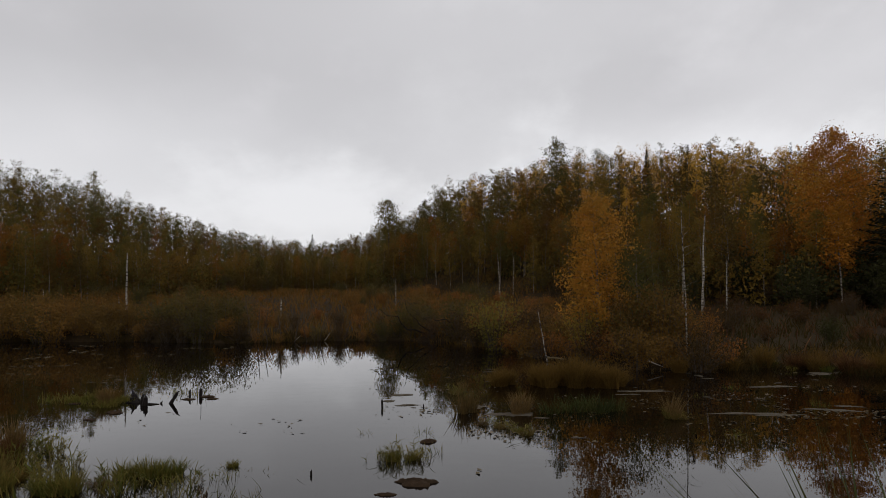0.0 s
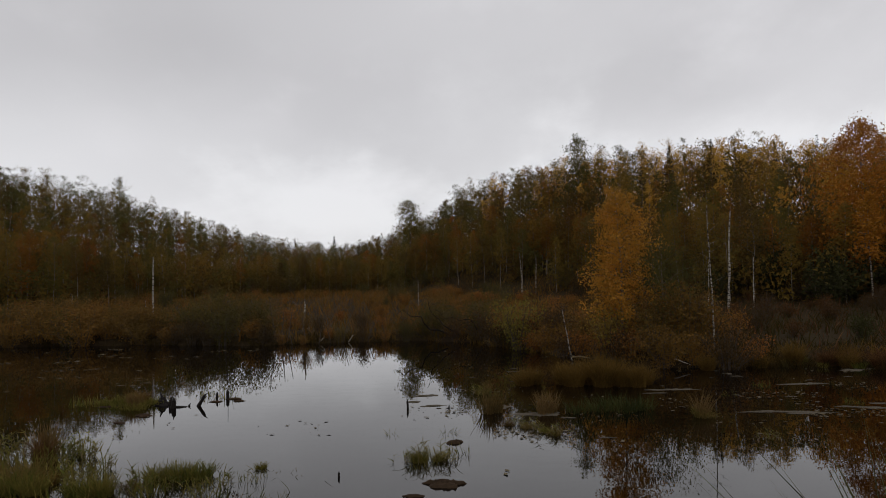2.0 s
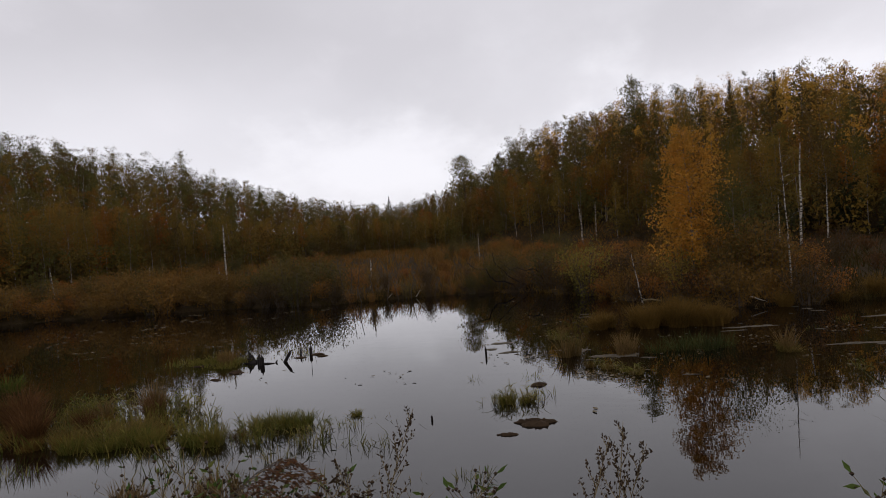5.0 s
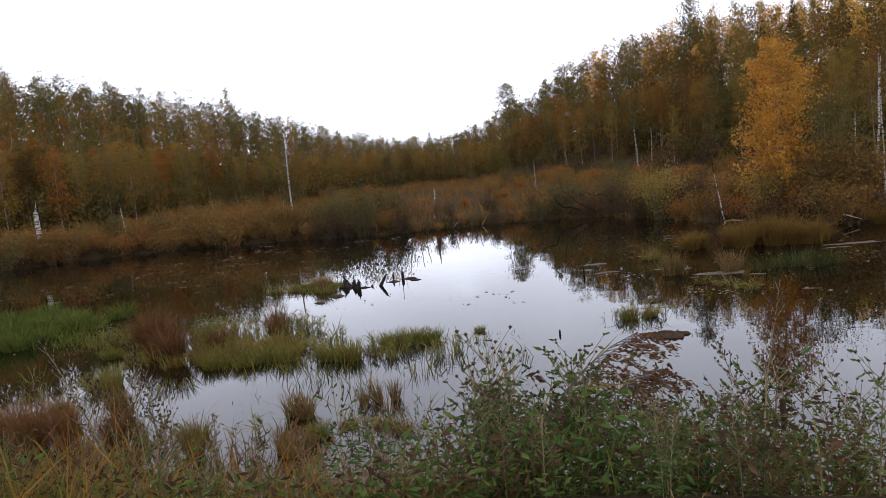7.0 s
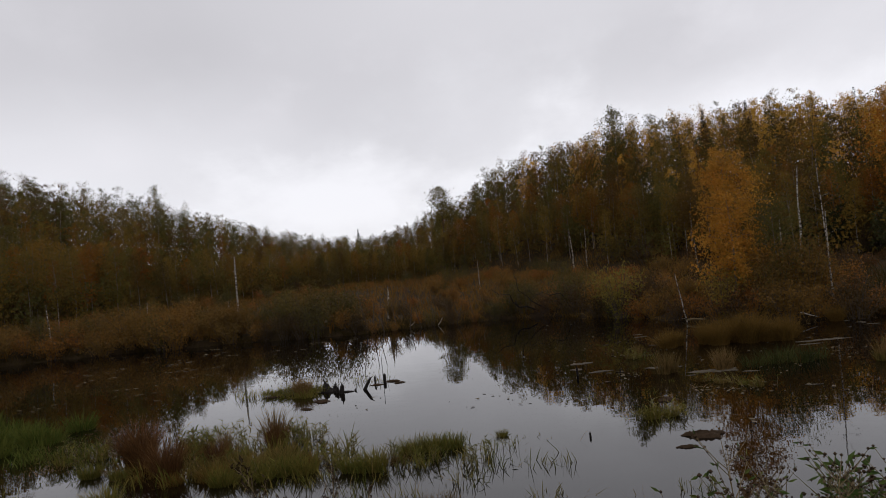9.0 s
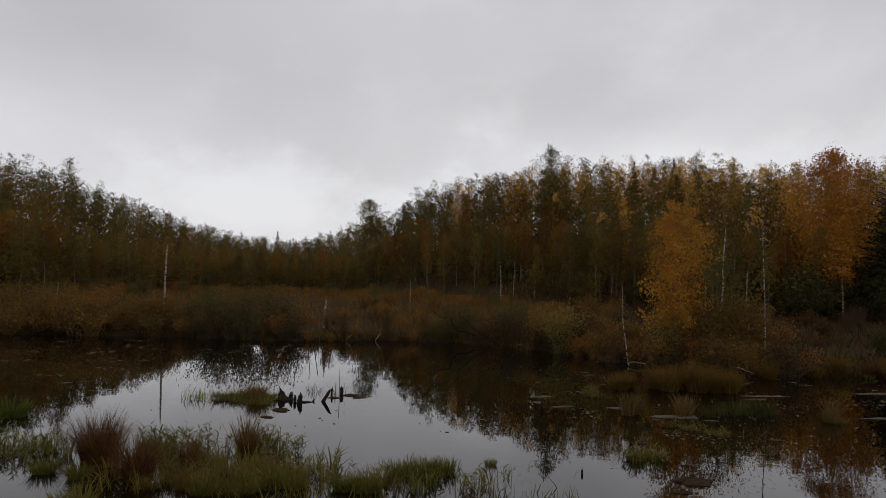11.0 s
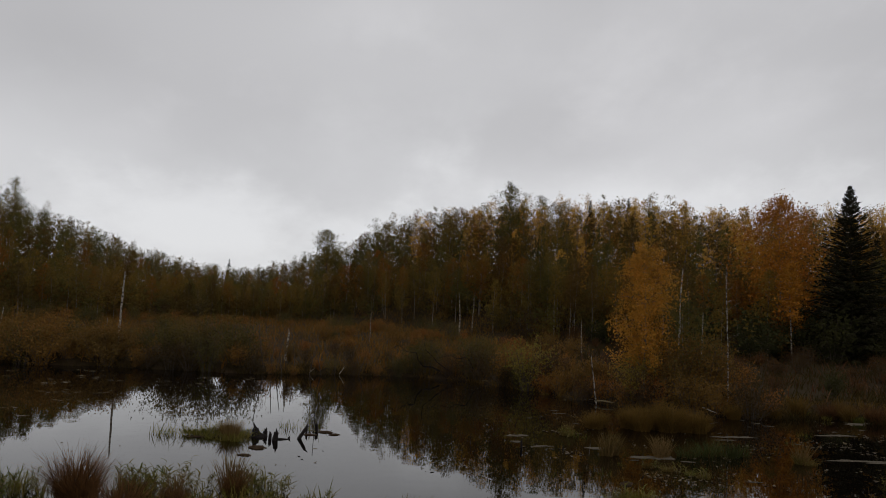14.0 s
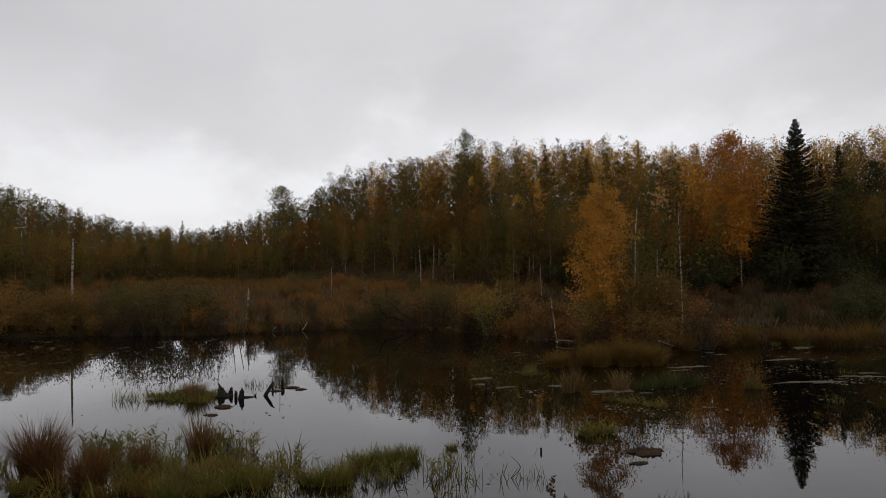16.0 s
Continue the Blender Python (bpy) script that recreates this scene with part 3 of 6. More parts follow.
def discard(ob):
    for o in (*ob.children_recursive, ob):
        bpy.data.objects.remove(o)


# ---- the woods round the valley ----
def wood_tree(h, seed, low=0.35, width=1.5, limbs=26, leaves=1270, leaf=0.262, thick=0.0075, rise=1.15, joints=3, bare=0.0, point=0.8, loose=1.0, apart=False):
    """A slender wood tree: limbs that rise and arch over, each with a few sprays of leaves and air between them."""
    r = np.random.default_rng(seed)
    trunk, crown = Shape(), Shape()
    k = np.linspace(0, 1, 6)
    lean = r.normal(0, 0.025, 2) * h
    path = np.c_[lean[0] * k ** 2 + 0.01 * h * np.sin(k * 5 + seed), lean[1] * k ** 2 + 0.01 * h * np.cos(k * 4 + seed), k * h * 0.985]
    path[:, :2] -= path[0, :2]
    path[0, 2] = -0.15
    trunk.tube(path, thick * h * (1 - 0.93 * k), 5)
    each, arms = max(3, leaves // (limbs * 3)), []
    for m in range(limbs):
        f = low + (0.985 - low) * (m + r.uniform(0, 0.9)) / limbs
        foot = np.array([np.interp(f, k, path[:, c]) for c in range(3)])
        turn = m * 2.4 + r.normal(0, 0.5)
        c = (f - low) / (1 - low)
        reach = width * (0.1 + math.sin(math.pi * (0.2 + 0.78 * c)) ** point) * r.uniform(0.55, 1.2)
        out = np.array([math.cos(turn), math.sin(turn), 0])
        s = np.linspace(0, 1, joints)[:, None]
        if joints > 2 or m % 3 == 0:
            arms.append(Shape())
            (arms[-1] if apart else trunk).tube(foot + out * reach * s + np.array([0, 0, 1]) * reach * (rise * s - 0.5 * s * s), thick * h * 0.24 * (1 - 0.8 * s[:, 0]) * (1.1 - 0.7 * f), 3)
        if r.random() < bare:
            continue
        for q in (0.4, 0.72, 1.0):
            q = q * r.uniform(0.85, 1.1)
            spot = foot + out * reach * q + np.array([0, 0, 1]) * reach * (rise * q - 0.5 * q * q) + r.normal(0, 0.1, 3)
            wide = loose * (0.1 + 0.27 * reach)
            ball = r.normal(0, 1, (each, 3))
            ball *= (r.random(each) ** 0.45 / np.linalg.norm(ball, axis=1))[:, None] * 1.75
            mid = spot + ball * wide * np.array([1, 1, 0.85])
            mid[:, 2] -= r.random(each) ** 2 * wide * 1.3
            crown.leaves(mid, r.normal(0, 1, (each, 3)) + np.array([0, 0, -0.7]), leaf * (1.1 - 0.35 * c), leaf * 0.6 * (1.1 - 0.35 * c), r, True)
    return (trunk, crown, arms) if apart else (trunk, crown)


# shapes of the first rows, of the rows behind, of low growth and of the thin-topped trees on the ridge
NEAR = [wood_tree(11.0, 100 + k, (0.46, 0.34, 0.5, 0.22, 0.42, 0.28)[k], (1.35, 1.6, 1.25, 1.75, 1.5, 1.45)[k]) for k in range(6)]
FAR = [wood_tree(11.5, 150 + k, (0.04, 0.2, 0.08, 0.14)[k], (1.6, 1.85, 1.45, 1.7)[k], 24, 650, 0.365, joints=2) for k in range(4)]
LOW = [wood_tree(12.0, 270 + k, 0.05, 1.9, 16, 390, 0.47, joints=2) for k in range(3)]
SPARSE = [wood_tree(12.5, 300 + k, 0.42, 1.35, 24, 640, 0.22, joints=2, bare=0.1, rise=1.5, loose=0.8) for k in range(3)]
RIDGE = [wood_tree(11.6, 320 + k, 0.36, (1.6, 1.85, 1.5)[k], 26, 790, 0.255, joints=2) for k in range(3)]
THICKET = [wood_tree(3.2, 290 + k, 0.0, 1.5, 10, 180, 0.3, joints=2) for k in range(3)]
SPRUCE = [spruce_shapes(11.0, 400 + k, 0.17, 22, 6) for k in range(2)]

EDGE = "trees at the wood's edge"
KINDS = {"ochre": ("birch_tree", "birch with thinning ochre-brown autumn leaves at the wood's edge", LEAF_BIRCH), "brown": ("birch_tree", "birch with dull dark brown leaves at the wood's edge", LEAF_BROWN),
         "rust": ("birch_tree", "birch with rust-orange autumn leaves at the wood's edge", LEAF_RUSTY), "olive": ("aspen_tree", "slender aspen with olive-green fading leaves at the wood's edge", LEAF_OLIVE)}
front = {key: [plant(name, label, "tree", EDGE, [("trunk", t, BARK_GREY if key == "olive" or (k + len(key)) % 3 == 0 else BARK_BIRCH), ("crown", c, mat)]) for k, (t, c) in enumerate(NEAR)] for key, (name, label, mat) in KINDS.items()}


def leaf_kind(az, up, r):
    """Which colour a tree has: olive on the heights, rust and ochre low down, gold along the eastern ridge."""
    k = r.random()
    if az > 6 and up > 0.62:
        return "gold" if k < 0.68 else "olive" if k < 0.82 else "ochre"
    if az > 0:
        return "brown" if k < 0.2 else "ochre" if k < 0.6 else "olive" if k < 0.76 else "gold" if k < 0.84 else "rust"
    if up > 0.4:
        return "olive" if k < 0.54 else "ochre" if k < 0.86 else "brown"
    return "ochre" if k < 0.42 else "olive" if k < 0.66 else "rust" if k < 0.82 else "brown"


def scatter_woods():
    """Trees from the edge of the wood to the ridge: the first rows as single trees, the rest as one mass."""
    r = np.random.default_rng(11)
    woods = {key: Shape() for key in ("trunks", "pale", "ochre", "olive", "brown", "rust", "gold", "needles")}
    singles = 0
    depth = -1.0
    while depth < 66:
        step = 1.9 if depth < 5 else 2.7 if depth < 24 else 3.2
        az = -52.0
        while az < 50:
            edge, ridge, top = (float(np.interp(az, LAND[:, 0], LAND[:, k])) for k in (1, 2, 3))
            far = edge + depth + r.normal(0, 1.8)
            az += math.degrees(step / far) * r.uniform(0.6, 1.4)
            if far > ridge + 12:
                continue
            x, y = CENTRE[0] + far * math.sin(radians(az)), CENTRE[1] + far * math.cos(radians(az))
            z = ground_at(x, y)
            up = float(np.clip((far - edge) / (ridge - edge), 0, 1))
            size = (r.uniform(0.8, 1.09) if up < 0.6 else r.uniform(0.9, 1.06)) * (0.68 + 0.32 * up)
            size *= float(np.interp(az, (-40, -28, -20, -8, -2), (1.0, 0.84, 0.74, 0.74, 0.95)))
            kind = leaf_kind(az, up, r)
            for _ in range(2 if depth < 9 else 1 if depth < 24 else 0):  # thickets under the trees
                woods[("brown", "brown", "ochre", "olive")[int(r.integers(0, 4))]].moved(THICKET[int(r.integers(0, 3))][1], r.uniform(0, 6.28), r.uniform(0.6, 1.3), (x + r.normal(0, 1.3), y + r.uniform(-0.5, 2.5), z - 0.2))
            if depth < 5 and singles < 295:
                kind = "ochre" if kind == "gold" else kind
                put(front[kind][int(r.integers(0, 6))], x, y, size, float(r.uniform(0, 360)), z)
                singles += 1
                continue
            turn = r.uniform(0, 6.28)
            if r.random() < 0.012 + 0.04 * (az > 8) * up:
                kind, (t, c) = "needles", SPRUCE[int(r.integers(0, 2))]
            elif up > 0.75 and r.random() < 0.45:
                t, c = SPARSE[int(r.integers(0, 3))]
            else:
                t, c = RIDGE[int(r.integers(0, 3))] if up > 0.55 else FAR[int(r.integers(0, 4))]
            woods[kind].moved(c, turn, size * (1.05 if kind == "needles" else 1.0), (x, y, z))
            woods["pale" if r.random() < 0.45 else "trunks"].moved(t, turn, size, (x, y, z))
            if up > 0.7 or r.random() < 0.5:  # lower growth between the trees
                t, c = LOW[int(r.integers(0, 3))]
                x, y = x + r.normal(0, 1.2), y + r.normal(0, 1.2)
                woods[leaf_kind(az, up, r)].moved(c, turn, size * (r.uniform(0.68, 0.93) if up > 0.7 else r.uniform(0.3, 0.55)), (x, y, ground_at(x, y)))
        depth += step
    for m in range(150):  # scrub that closes the view under the crowns along the ridge
        az = -50 + 98 * m / 90 if m < 90 else -11 + 16 * (m - 90) / 60
        far = float(np.interp(az, LAND[:, 0], LAND[:, 2])) + r.uniform(-7, 4)
        x, y = CENTRE[0] + far * math.sin(radians(az)), CENTRE[1] + far * math.cos(radians(az))
        woods["ochre" if az < 5 else "gold"].moved(LOW[m % 3][1], r.uniform(0, 6.28), r.uniform(0.3, 0.46), (x, y, ground_at(x, y) - 1.0))
    whole = tagged(thing("far_woods", "dense birch and aspen wood on the slopes in late autumn colour", "woods"), kind="stuff")
    for key, name, mat in (("trunks", "trunks", BARK_GREY), ("pale", "birch_trunks", BARK_BIRCH), ("ochre", "ochre_foliage", LEAF_BIRCH), ("olive", "olive_foliage", LEAF_OLIVE), ("brown", "brown_foliage", LEAF_BROWN),
                           ("rust", "rust_foliage", LEAF_RUSTY), ("needles", "needle_foliage", NEEDLES), ("gold", "golden_foliage", LEAF_GOLD)):
        if woods[key].count:
            tagged(part(name, woods[key], mat, whole), kind="stuff")


scatter_woods()
for kinds in front.values():
    for ob in kinds:
        discard(ob)

# ---- single trees that stand out ----
def lone(name, label, x, y, h, shapes, leaf, bark, category="tree", turn=0.0):
    ob = thing(name, label, category, "", pose(x, y, ground_at(x, y), 0, 0, turn))
    trunk = part("trunk", shapes[0], bark, ob)
    for arm in (shapes[2] if len(shapes) > 2 else ()):
        part("limb", arm, bark, trunk)
    part("crown", shapes[1], leaf, ob)
    return ob


lone("yellow_birch", "young birch with a full golden-yellow crown on the pond's far shore", 4.9, 28.6, 6.4,
     wood_tree(6.6, 31, 0.18, 1.28, 60, 13500, 0.1, 0.011, 0.75, 4, point=0.6, loose=0.62, apart=True), LEAF_YELLOW, BARK_GREY)
lone("ochre_birch", "small round-headed birch with thin olive-ochre leaves on the shore", 6.6, 28.3, 4.4,
     wood_tree(4.3, 39, 0.12, 1.45, 36, 6800, 0.08, 0.011, 1.0, 3, point=0.5, apart=True), LEAF_OLIVE, BARK_GREY)
lone("orange_aspen", "tall aspen with a broad deep-orange crown above the wood's edge", 29.1, 57.0, 14,
     wood_tree(13.9, 32, 0.14, 3.7, 72, 17500, 0.21, 0.009, 0.85, 4, point=0.55, loose=0.72, apart=True), LEAF_ORANGE, BARK_GREY)
lone("orange_birch", "slender birch with orange leaves and a pale bare lower trunk", 27.0, 52.0, 10,
     tree_shapes(8.6, 33, low=0.4, spread=0.15, limbs=30, leaves=1800, leaf=0.2), LEAF_ORANGE, BARK_BIRCH)
lone("tall_spruce", "tall dark green spruce with drooping branches", 32.4, 52.2, 14.5, spruce_shapes(14.6, 34, 0.305, 72, 13, 1.6), NEEDLES, BARK_DARK)
lone("tall_aspen", "tall aspen with a thin grey-green top above the wood", 9.8, 83.0, 15.5,
     tree_shapes(13.7, 35, low=0.25, spread=0.22, limbs=50, leaves=3800, leaf=0.24, rise=1.0, loose=0.2), LEAF_OLIVE, BARK_GREY)
lone("round_aspen", "lone dark aspen with an open rounded crown over the valley's end", -14.8, 111.5, 13,
     tree_shapes(13.3, 36, low=0.58, oval=True, spread=0.175, limbs=24, leaves=2800, leaf=0.26, rise=0.5, loose=0.2), LEAF_OLIVE, BARK_DARK)
lone("left_aspen", "thin-topped aspen rising over the slope", -55.0, 94.5, 15, tree_shapes(12.2, 37, low=0.35, spread=0.17, limbs=30, leaves=1300, leaf=0.24, rise=1.0, loose=0.2), LEAF_OLIVE, BARK_GREY)
for x, y, h, seed in ((27.2, 88.5, 10.0, 41), (33.4, 84.5, 9.8, 42), (22.3, 90.0, 9.8, 43), (-1.9, 103.0, 9.5, 44), (-43.8, 178.5, 11.0, 45), (41.0, 60.0, 9.5, 46), (45.5, 63.0, 10.0, 47)):
    lone("spruce", "dark pointed spruce among the birches", x, y, h, spruce_shapes(h, seed, 0.16), NEEDLES, BARK_DARK)

for x, y, h, seed in ((36.5, 53.0, 8.5, 61), (40.0, 55.5, 9.0, 62), (44.5, 57.0, 9.5, 63), (48.5, 58.0, 9.0, 64)):
    lone("dark_alder", "dark green alder still in leaf beside the tall spruce", x, y, h, tree_shapes(h, seed, low=0.12, spread=0.24, limbs=44, leaves=2600, leaf=0.28, rise=0.6, oval=True), LEAF_DARK, BARK_DARK)


# ---- bushes along the far shore ----
WILLOW = [plant("willow_bush", "olive-green willow bush at the water's edge", "bush", "bushes on the far shore", [("wood", w, BARK_DARK), ("foliage", c, LEAF_WILLOW)])
          for w, c in (shrub_shapes(2.3, 3.2, 501, leaves=1500), shrub_shapes(2.0, 2.6, 502), shrub_shapes(2.5, 2.6, 503, upright=0.7))]
RUST = [plant("rust_bush", "low bush with rust-orange autumn leaves behind the shore", "bush", "bushes on the far shore", [("wood", w, BARK_DARK), ("foliage", c, LEAF_RUST)])
        for w, c in (shrub_shapes(1.7, 2.2, 511, leaves=650), shrub_shapes(1.4, 2.0, 512, leaves=900))]
DRAB = [plant("bare_bush", "twiggy brown half-bare bush on the shore", "bush", "bushes on the far shore", [("wood", w, BARK_DARK), ("foliage", c, LEAF_DRAB)])
        for w, c in (shrub_shapes(1.6, 2.2, 521, stems=28, leaves=800), shrub_shapes(1.9, 2.4, 522, stems=30, leaves=900))]
RUSSET = [plant("russet_bush", "low dark russet-brown bush on the marshy meadow", "bush", "bushes on the far shore", [("wood", w, BARK_DARK), ("foliage", c, LEAF_RUSSET)])
          for w, c in (shrub_shapes(1.5, 2.2, 561, leaves=900), shrub_shapes(1.3, 1.9, 562, leaves=800))]
TAWNY = [plant("tawny_bush", "broad golden-brown willow bush on the shore", "bush", "bushes on the far shore", [("wood", w, BARK_DARK), ("foliage", c, LEAF_TAWNY)])
         for w, c in (shrub_shapes(2.2, 3.2, 551, leaves=1700), shrub_shapes(1.9, 2.8, 552, leaves=1400))]
GOLD = [plant("yellow_bush", "bush with tawny golden autumn leaves on the shore", "bush", "bushes on the far shore", [("wood", w, BARK_DARK), ("foliage", c, m)])
        for (w, c), m in ((shrub_shapes(2.3, 1.9, 531, upright=0.75), LEAF_LIME), (shrub_shapes(2.6, 2.4, 532, leaves=1800, upright=0.7), LEAF_TAWNY), (shrub_shapes(2.2, 1.6, 533, upright=0.8), LEAF_RUST))]


def shoreline(k):
    """A point k (0 to 1) along the far shore from its left end to its right."""
    line = POND[2:17]
    step = np.r_[0, np.cumsum(np.linalg.norm(np.diff(line, axis=0), axis=1))]
    return np.array([np.interp(k * step[-1], step, line[:, c]) for c in (0, 1)])


def shore_bushes():
    r = np.random.default_rng(21)
    for m in range(120):
        k = (m + r.uniform(0, 0.8)) / 120
        x, y = shoreline(k)
        if x > 9.5:
            continue
        back = r.uniform(-0.5, 0.6) if m % 2 else r.uniform(1, 6)
        y += back
        kind = r.random()
        low = 0.95 if x < -24 else 0.85
        if -13 < x < -5:
            low = 0.5
        pick = (WILLOW if kind < 0.38 else RUST if kind < 0.62 else DRAB) if x > -19 else (TAWNY if kind < 0.6 else RUST if kind < 0.8 else WILLOW)
        if x > 2:
            pick = TAWNY if kind < 0.55 else RUST if kind < 0.8 else DRAB
        put(pick[int(r.integers(0, len(pick)))], x, y, low * r.uniform(0.75, 1.1), float(r.uniform(0, 360)))
    for x, y, s in ((-16.6, 38.3, 1.08), (-14.6, 38.5, 1.02), (-18.2, 38.9, 0.9), (-13.6, 38.8, 0.75), (-27.5, 39.0, 1.5), (-24.4, 39.2, 1.45), (-29.9, 38.6, 1.3), (-22.4, 39.0, 1.1), (-34.5, 36.5, 1.3), (-31.5, 38.6, 1.2), (-36.5, 35.0, 1.2)):
        put(TAWNY[0] if x < -21 else WILLOW[0], x, y, s * (0.72 if x < -21 else 1.0))
    for x, y, which, s in ((0.8, 33.0, 0, 1.2), (0.2, 34.6, 1, 0.8), (-11.4, 39.2, 1, 0.45), (-21.1, 38.7, 1, 0.75), (-20.4, 38.8, 1, 0.65), (6.4, 28.0, 1, 1.05), (7.3, 27.6, 1, 1.0), (4.3, 28.2, 0, 0.9), (8.3, 28.4, 2, 0.9), (9.2, 28.0, 2, 0.7), (5.8, 27.4, 1, 0.8)):
        put(GOLD[which], x, y, s)
    # thickets in the meadow and under the trees
    for m in range(240):
        az, deep = r.uniform(-50, 48), r.random()
        edge = float(np.interp(az, LAND[:, 0], LAND[:, 1]))
        near = 44 if az < 5 else 36
        far = near + (edge + 2 - near) * deep ** 0.8
        x, y = CENTRE[0] + far * math.sin(radians(az)), CENTRE[1] + far * math.cos(radians(az))
        if pond_gap(x, y)[0] < 2:
            continue
        pick = (RUST if r.random() < 0.55 else TAWNY if r.random() < 0.5 else WILLOW) if deep < 0.75 else (DRAB if r.random() < 0.5 else WILLOW)
        if az > 14:
            pick = RUSSET if r.random() < 0.6 else DRAB
        put(pick[int(r.integers(0, len(pick)))], x, y, r.uniform(0.5, 1.0) * (1.5 if deep > 0.8 else 0.85), float(r.uniform(0, 360)))


shore_bushes()
ALDER = plant("alder_bush", "dark green alder bush in the shade below the spruce", "bush", "dark bushes", [("wood", (dark := shrub_shapes(2.4, 3.0, 541, leaves=1300, leaf=0.16))[0], BARK_DARK), ("foliage", dark[1], LEAF_DARK)])
for x, y, s in ((29.5, 50.5, 1.5), (33.5, 49.5, 1.1), (36.5, 50.5, 1.2), (39.5, 51.0, 1.2), (42.5, 50.5, 1.2), (35.0, 52.5, 1.3), (38.5, 53.5, 1.4), (41.5, 54.0, 1.4), (45.5, 52.0, 1.3), (26.0, 54.5, 1.8), (22.0, 57.0, 1.7), (48.0, 50.0, 1.3), (19.0, 58.5, 1.0), (31.0, 55.0, 1.9), (18.0, 29.5, 0.6), (20.5, 30.5, 0.7), (23.0, 30.0, 0.7), (25.5, 31.5, 0.8), (21.5, 34.0, 0.7), (25.0, 36.0, 0.8), (15.5, 31.0, 0.5), (28.0, 40.0, 0.9), (17.0, 56.0, 0.9), (14.0, 60.5, 0.9), (24.0, 52.0, 1.4)):
    put(ALDER, x, y, s)
discard(ALDER)
for ob in (*WILLOW, *RUST, *DRAB, *GOLD, *TAWNY, *RUSSET):
    discard(ob)


# ---- meadow grass ----
def meadow_grass():
    """Brown sedge and grass over the meadow, too dense to count."""
    r = np.random.default_rng(23)
    for name, label, mat, count, seed, left, right in (
            ("meadow_grass", "dry rust-brown meadow grass between pond and wood", GRASS_MEADOW, 21000, 1, -52, 13), ("meadow_sedge", "tan and olive sedge on the wet meadow", GRASS_BROWN, 18000, 2, -52, 13),
            # right-hand marsh: darker grass, partly its own hue, partly shade in the colour
            ("marsh_grass", "dark green and brown marsh grass with shade in its colour", GRASS_DARK, 9000, 3, 10, 50), ("marsh_red_grass", "red-brown grass on the shaded marsh", GRASS_RED, 3500, 4, 9, 50)):
        az = r.uniform(left, right, count)
        edge = np.interp(az, LAND[:, 0], LAND[:, 1])
        far = 26 + (edge + 3 - 26) * r.random(count) ** 0.8
        x, y = CENTRE[0] + far * np.sin(np.radians(az)), CENTRE[1] + far * np.cos(np.radians(az))
        keep = (pond_gap(x, y) > 0.15) & (lump(x, y, 2.1, seed) > -0.35)
        x, y = x[keep], y[keep]
        z = ground_height(x, y)
        s = Shape()
        s.blades(np.c_[x, y, z - 0.03], np.c_[r.normal(0, 0.2, (len(x), 2)), np.ones(len(x))], r.uniform(0.35, 1.0, len(x)), 0.05, 0.4, r)
        tagged(part(name, s, mat), label, "grass", "", "stuff")


meadow_grass()


# ---- tussocks, reeds and grass beds in the pond ----
def leafy_reed(seed):
    """A few short stems with arching leaves set along them."""
    r = np.random.default_rng(seed)
    stem, leaf = Shape(), Shape()
    for _ in range(10):
        foot = np.r_[r.normal(0, 0.17, 2), -0.04]
        top = foot + np.r_[r.normal(0, 0.09, 2), r.uniform(0.22, 0.5)]
        stem.tube(np.stack([foot, (foot + top) / 2 + r.normal(0, 0.01, 3), top]), [0.006, 0.005, 0.002], 3)
        k = r.uniform(0.15, 1.0, (7, 1))
        turn = r.uniform(0, 6.28, 7)
        leaf.blades(foot + (top - foot) * k, np.c_[np.cos(turn), np.sin(turn), r.uniform(0.5, 2.0, 7)], r.uniform(0.1, 0.24, 7), 0.024, 0.6, r)
    return (("stalk", stem, STEM_DRY), ("foliage", leaf, GRASS_GREEN))


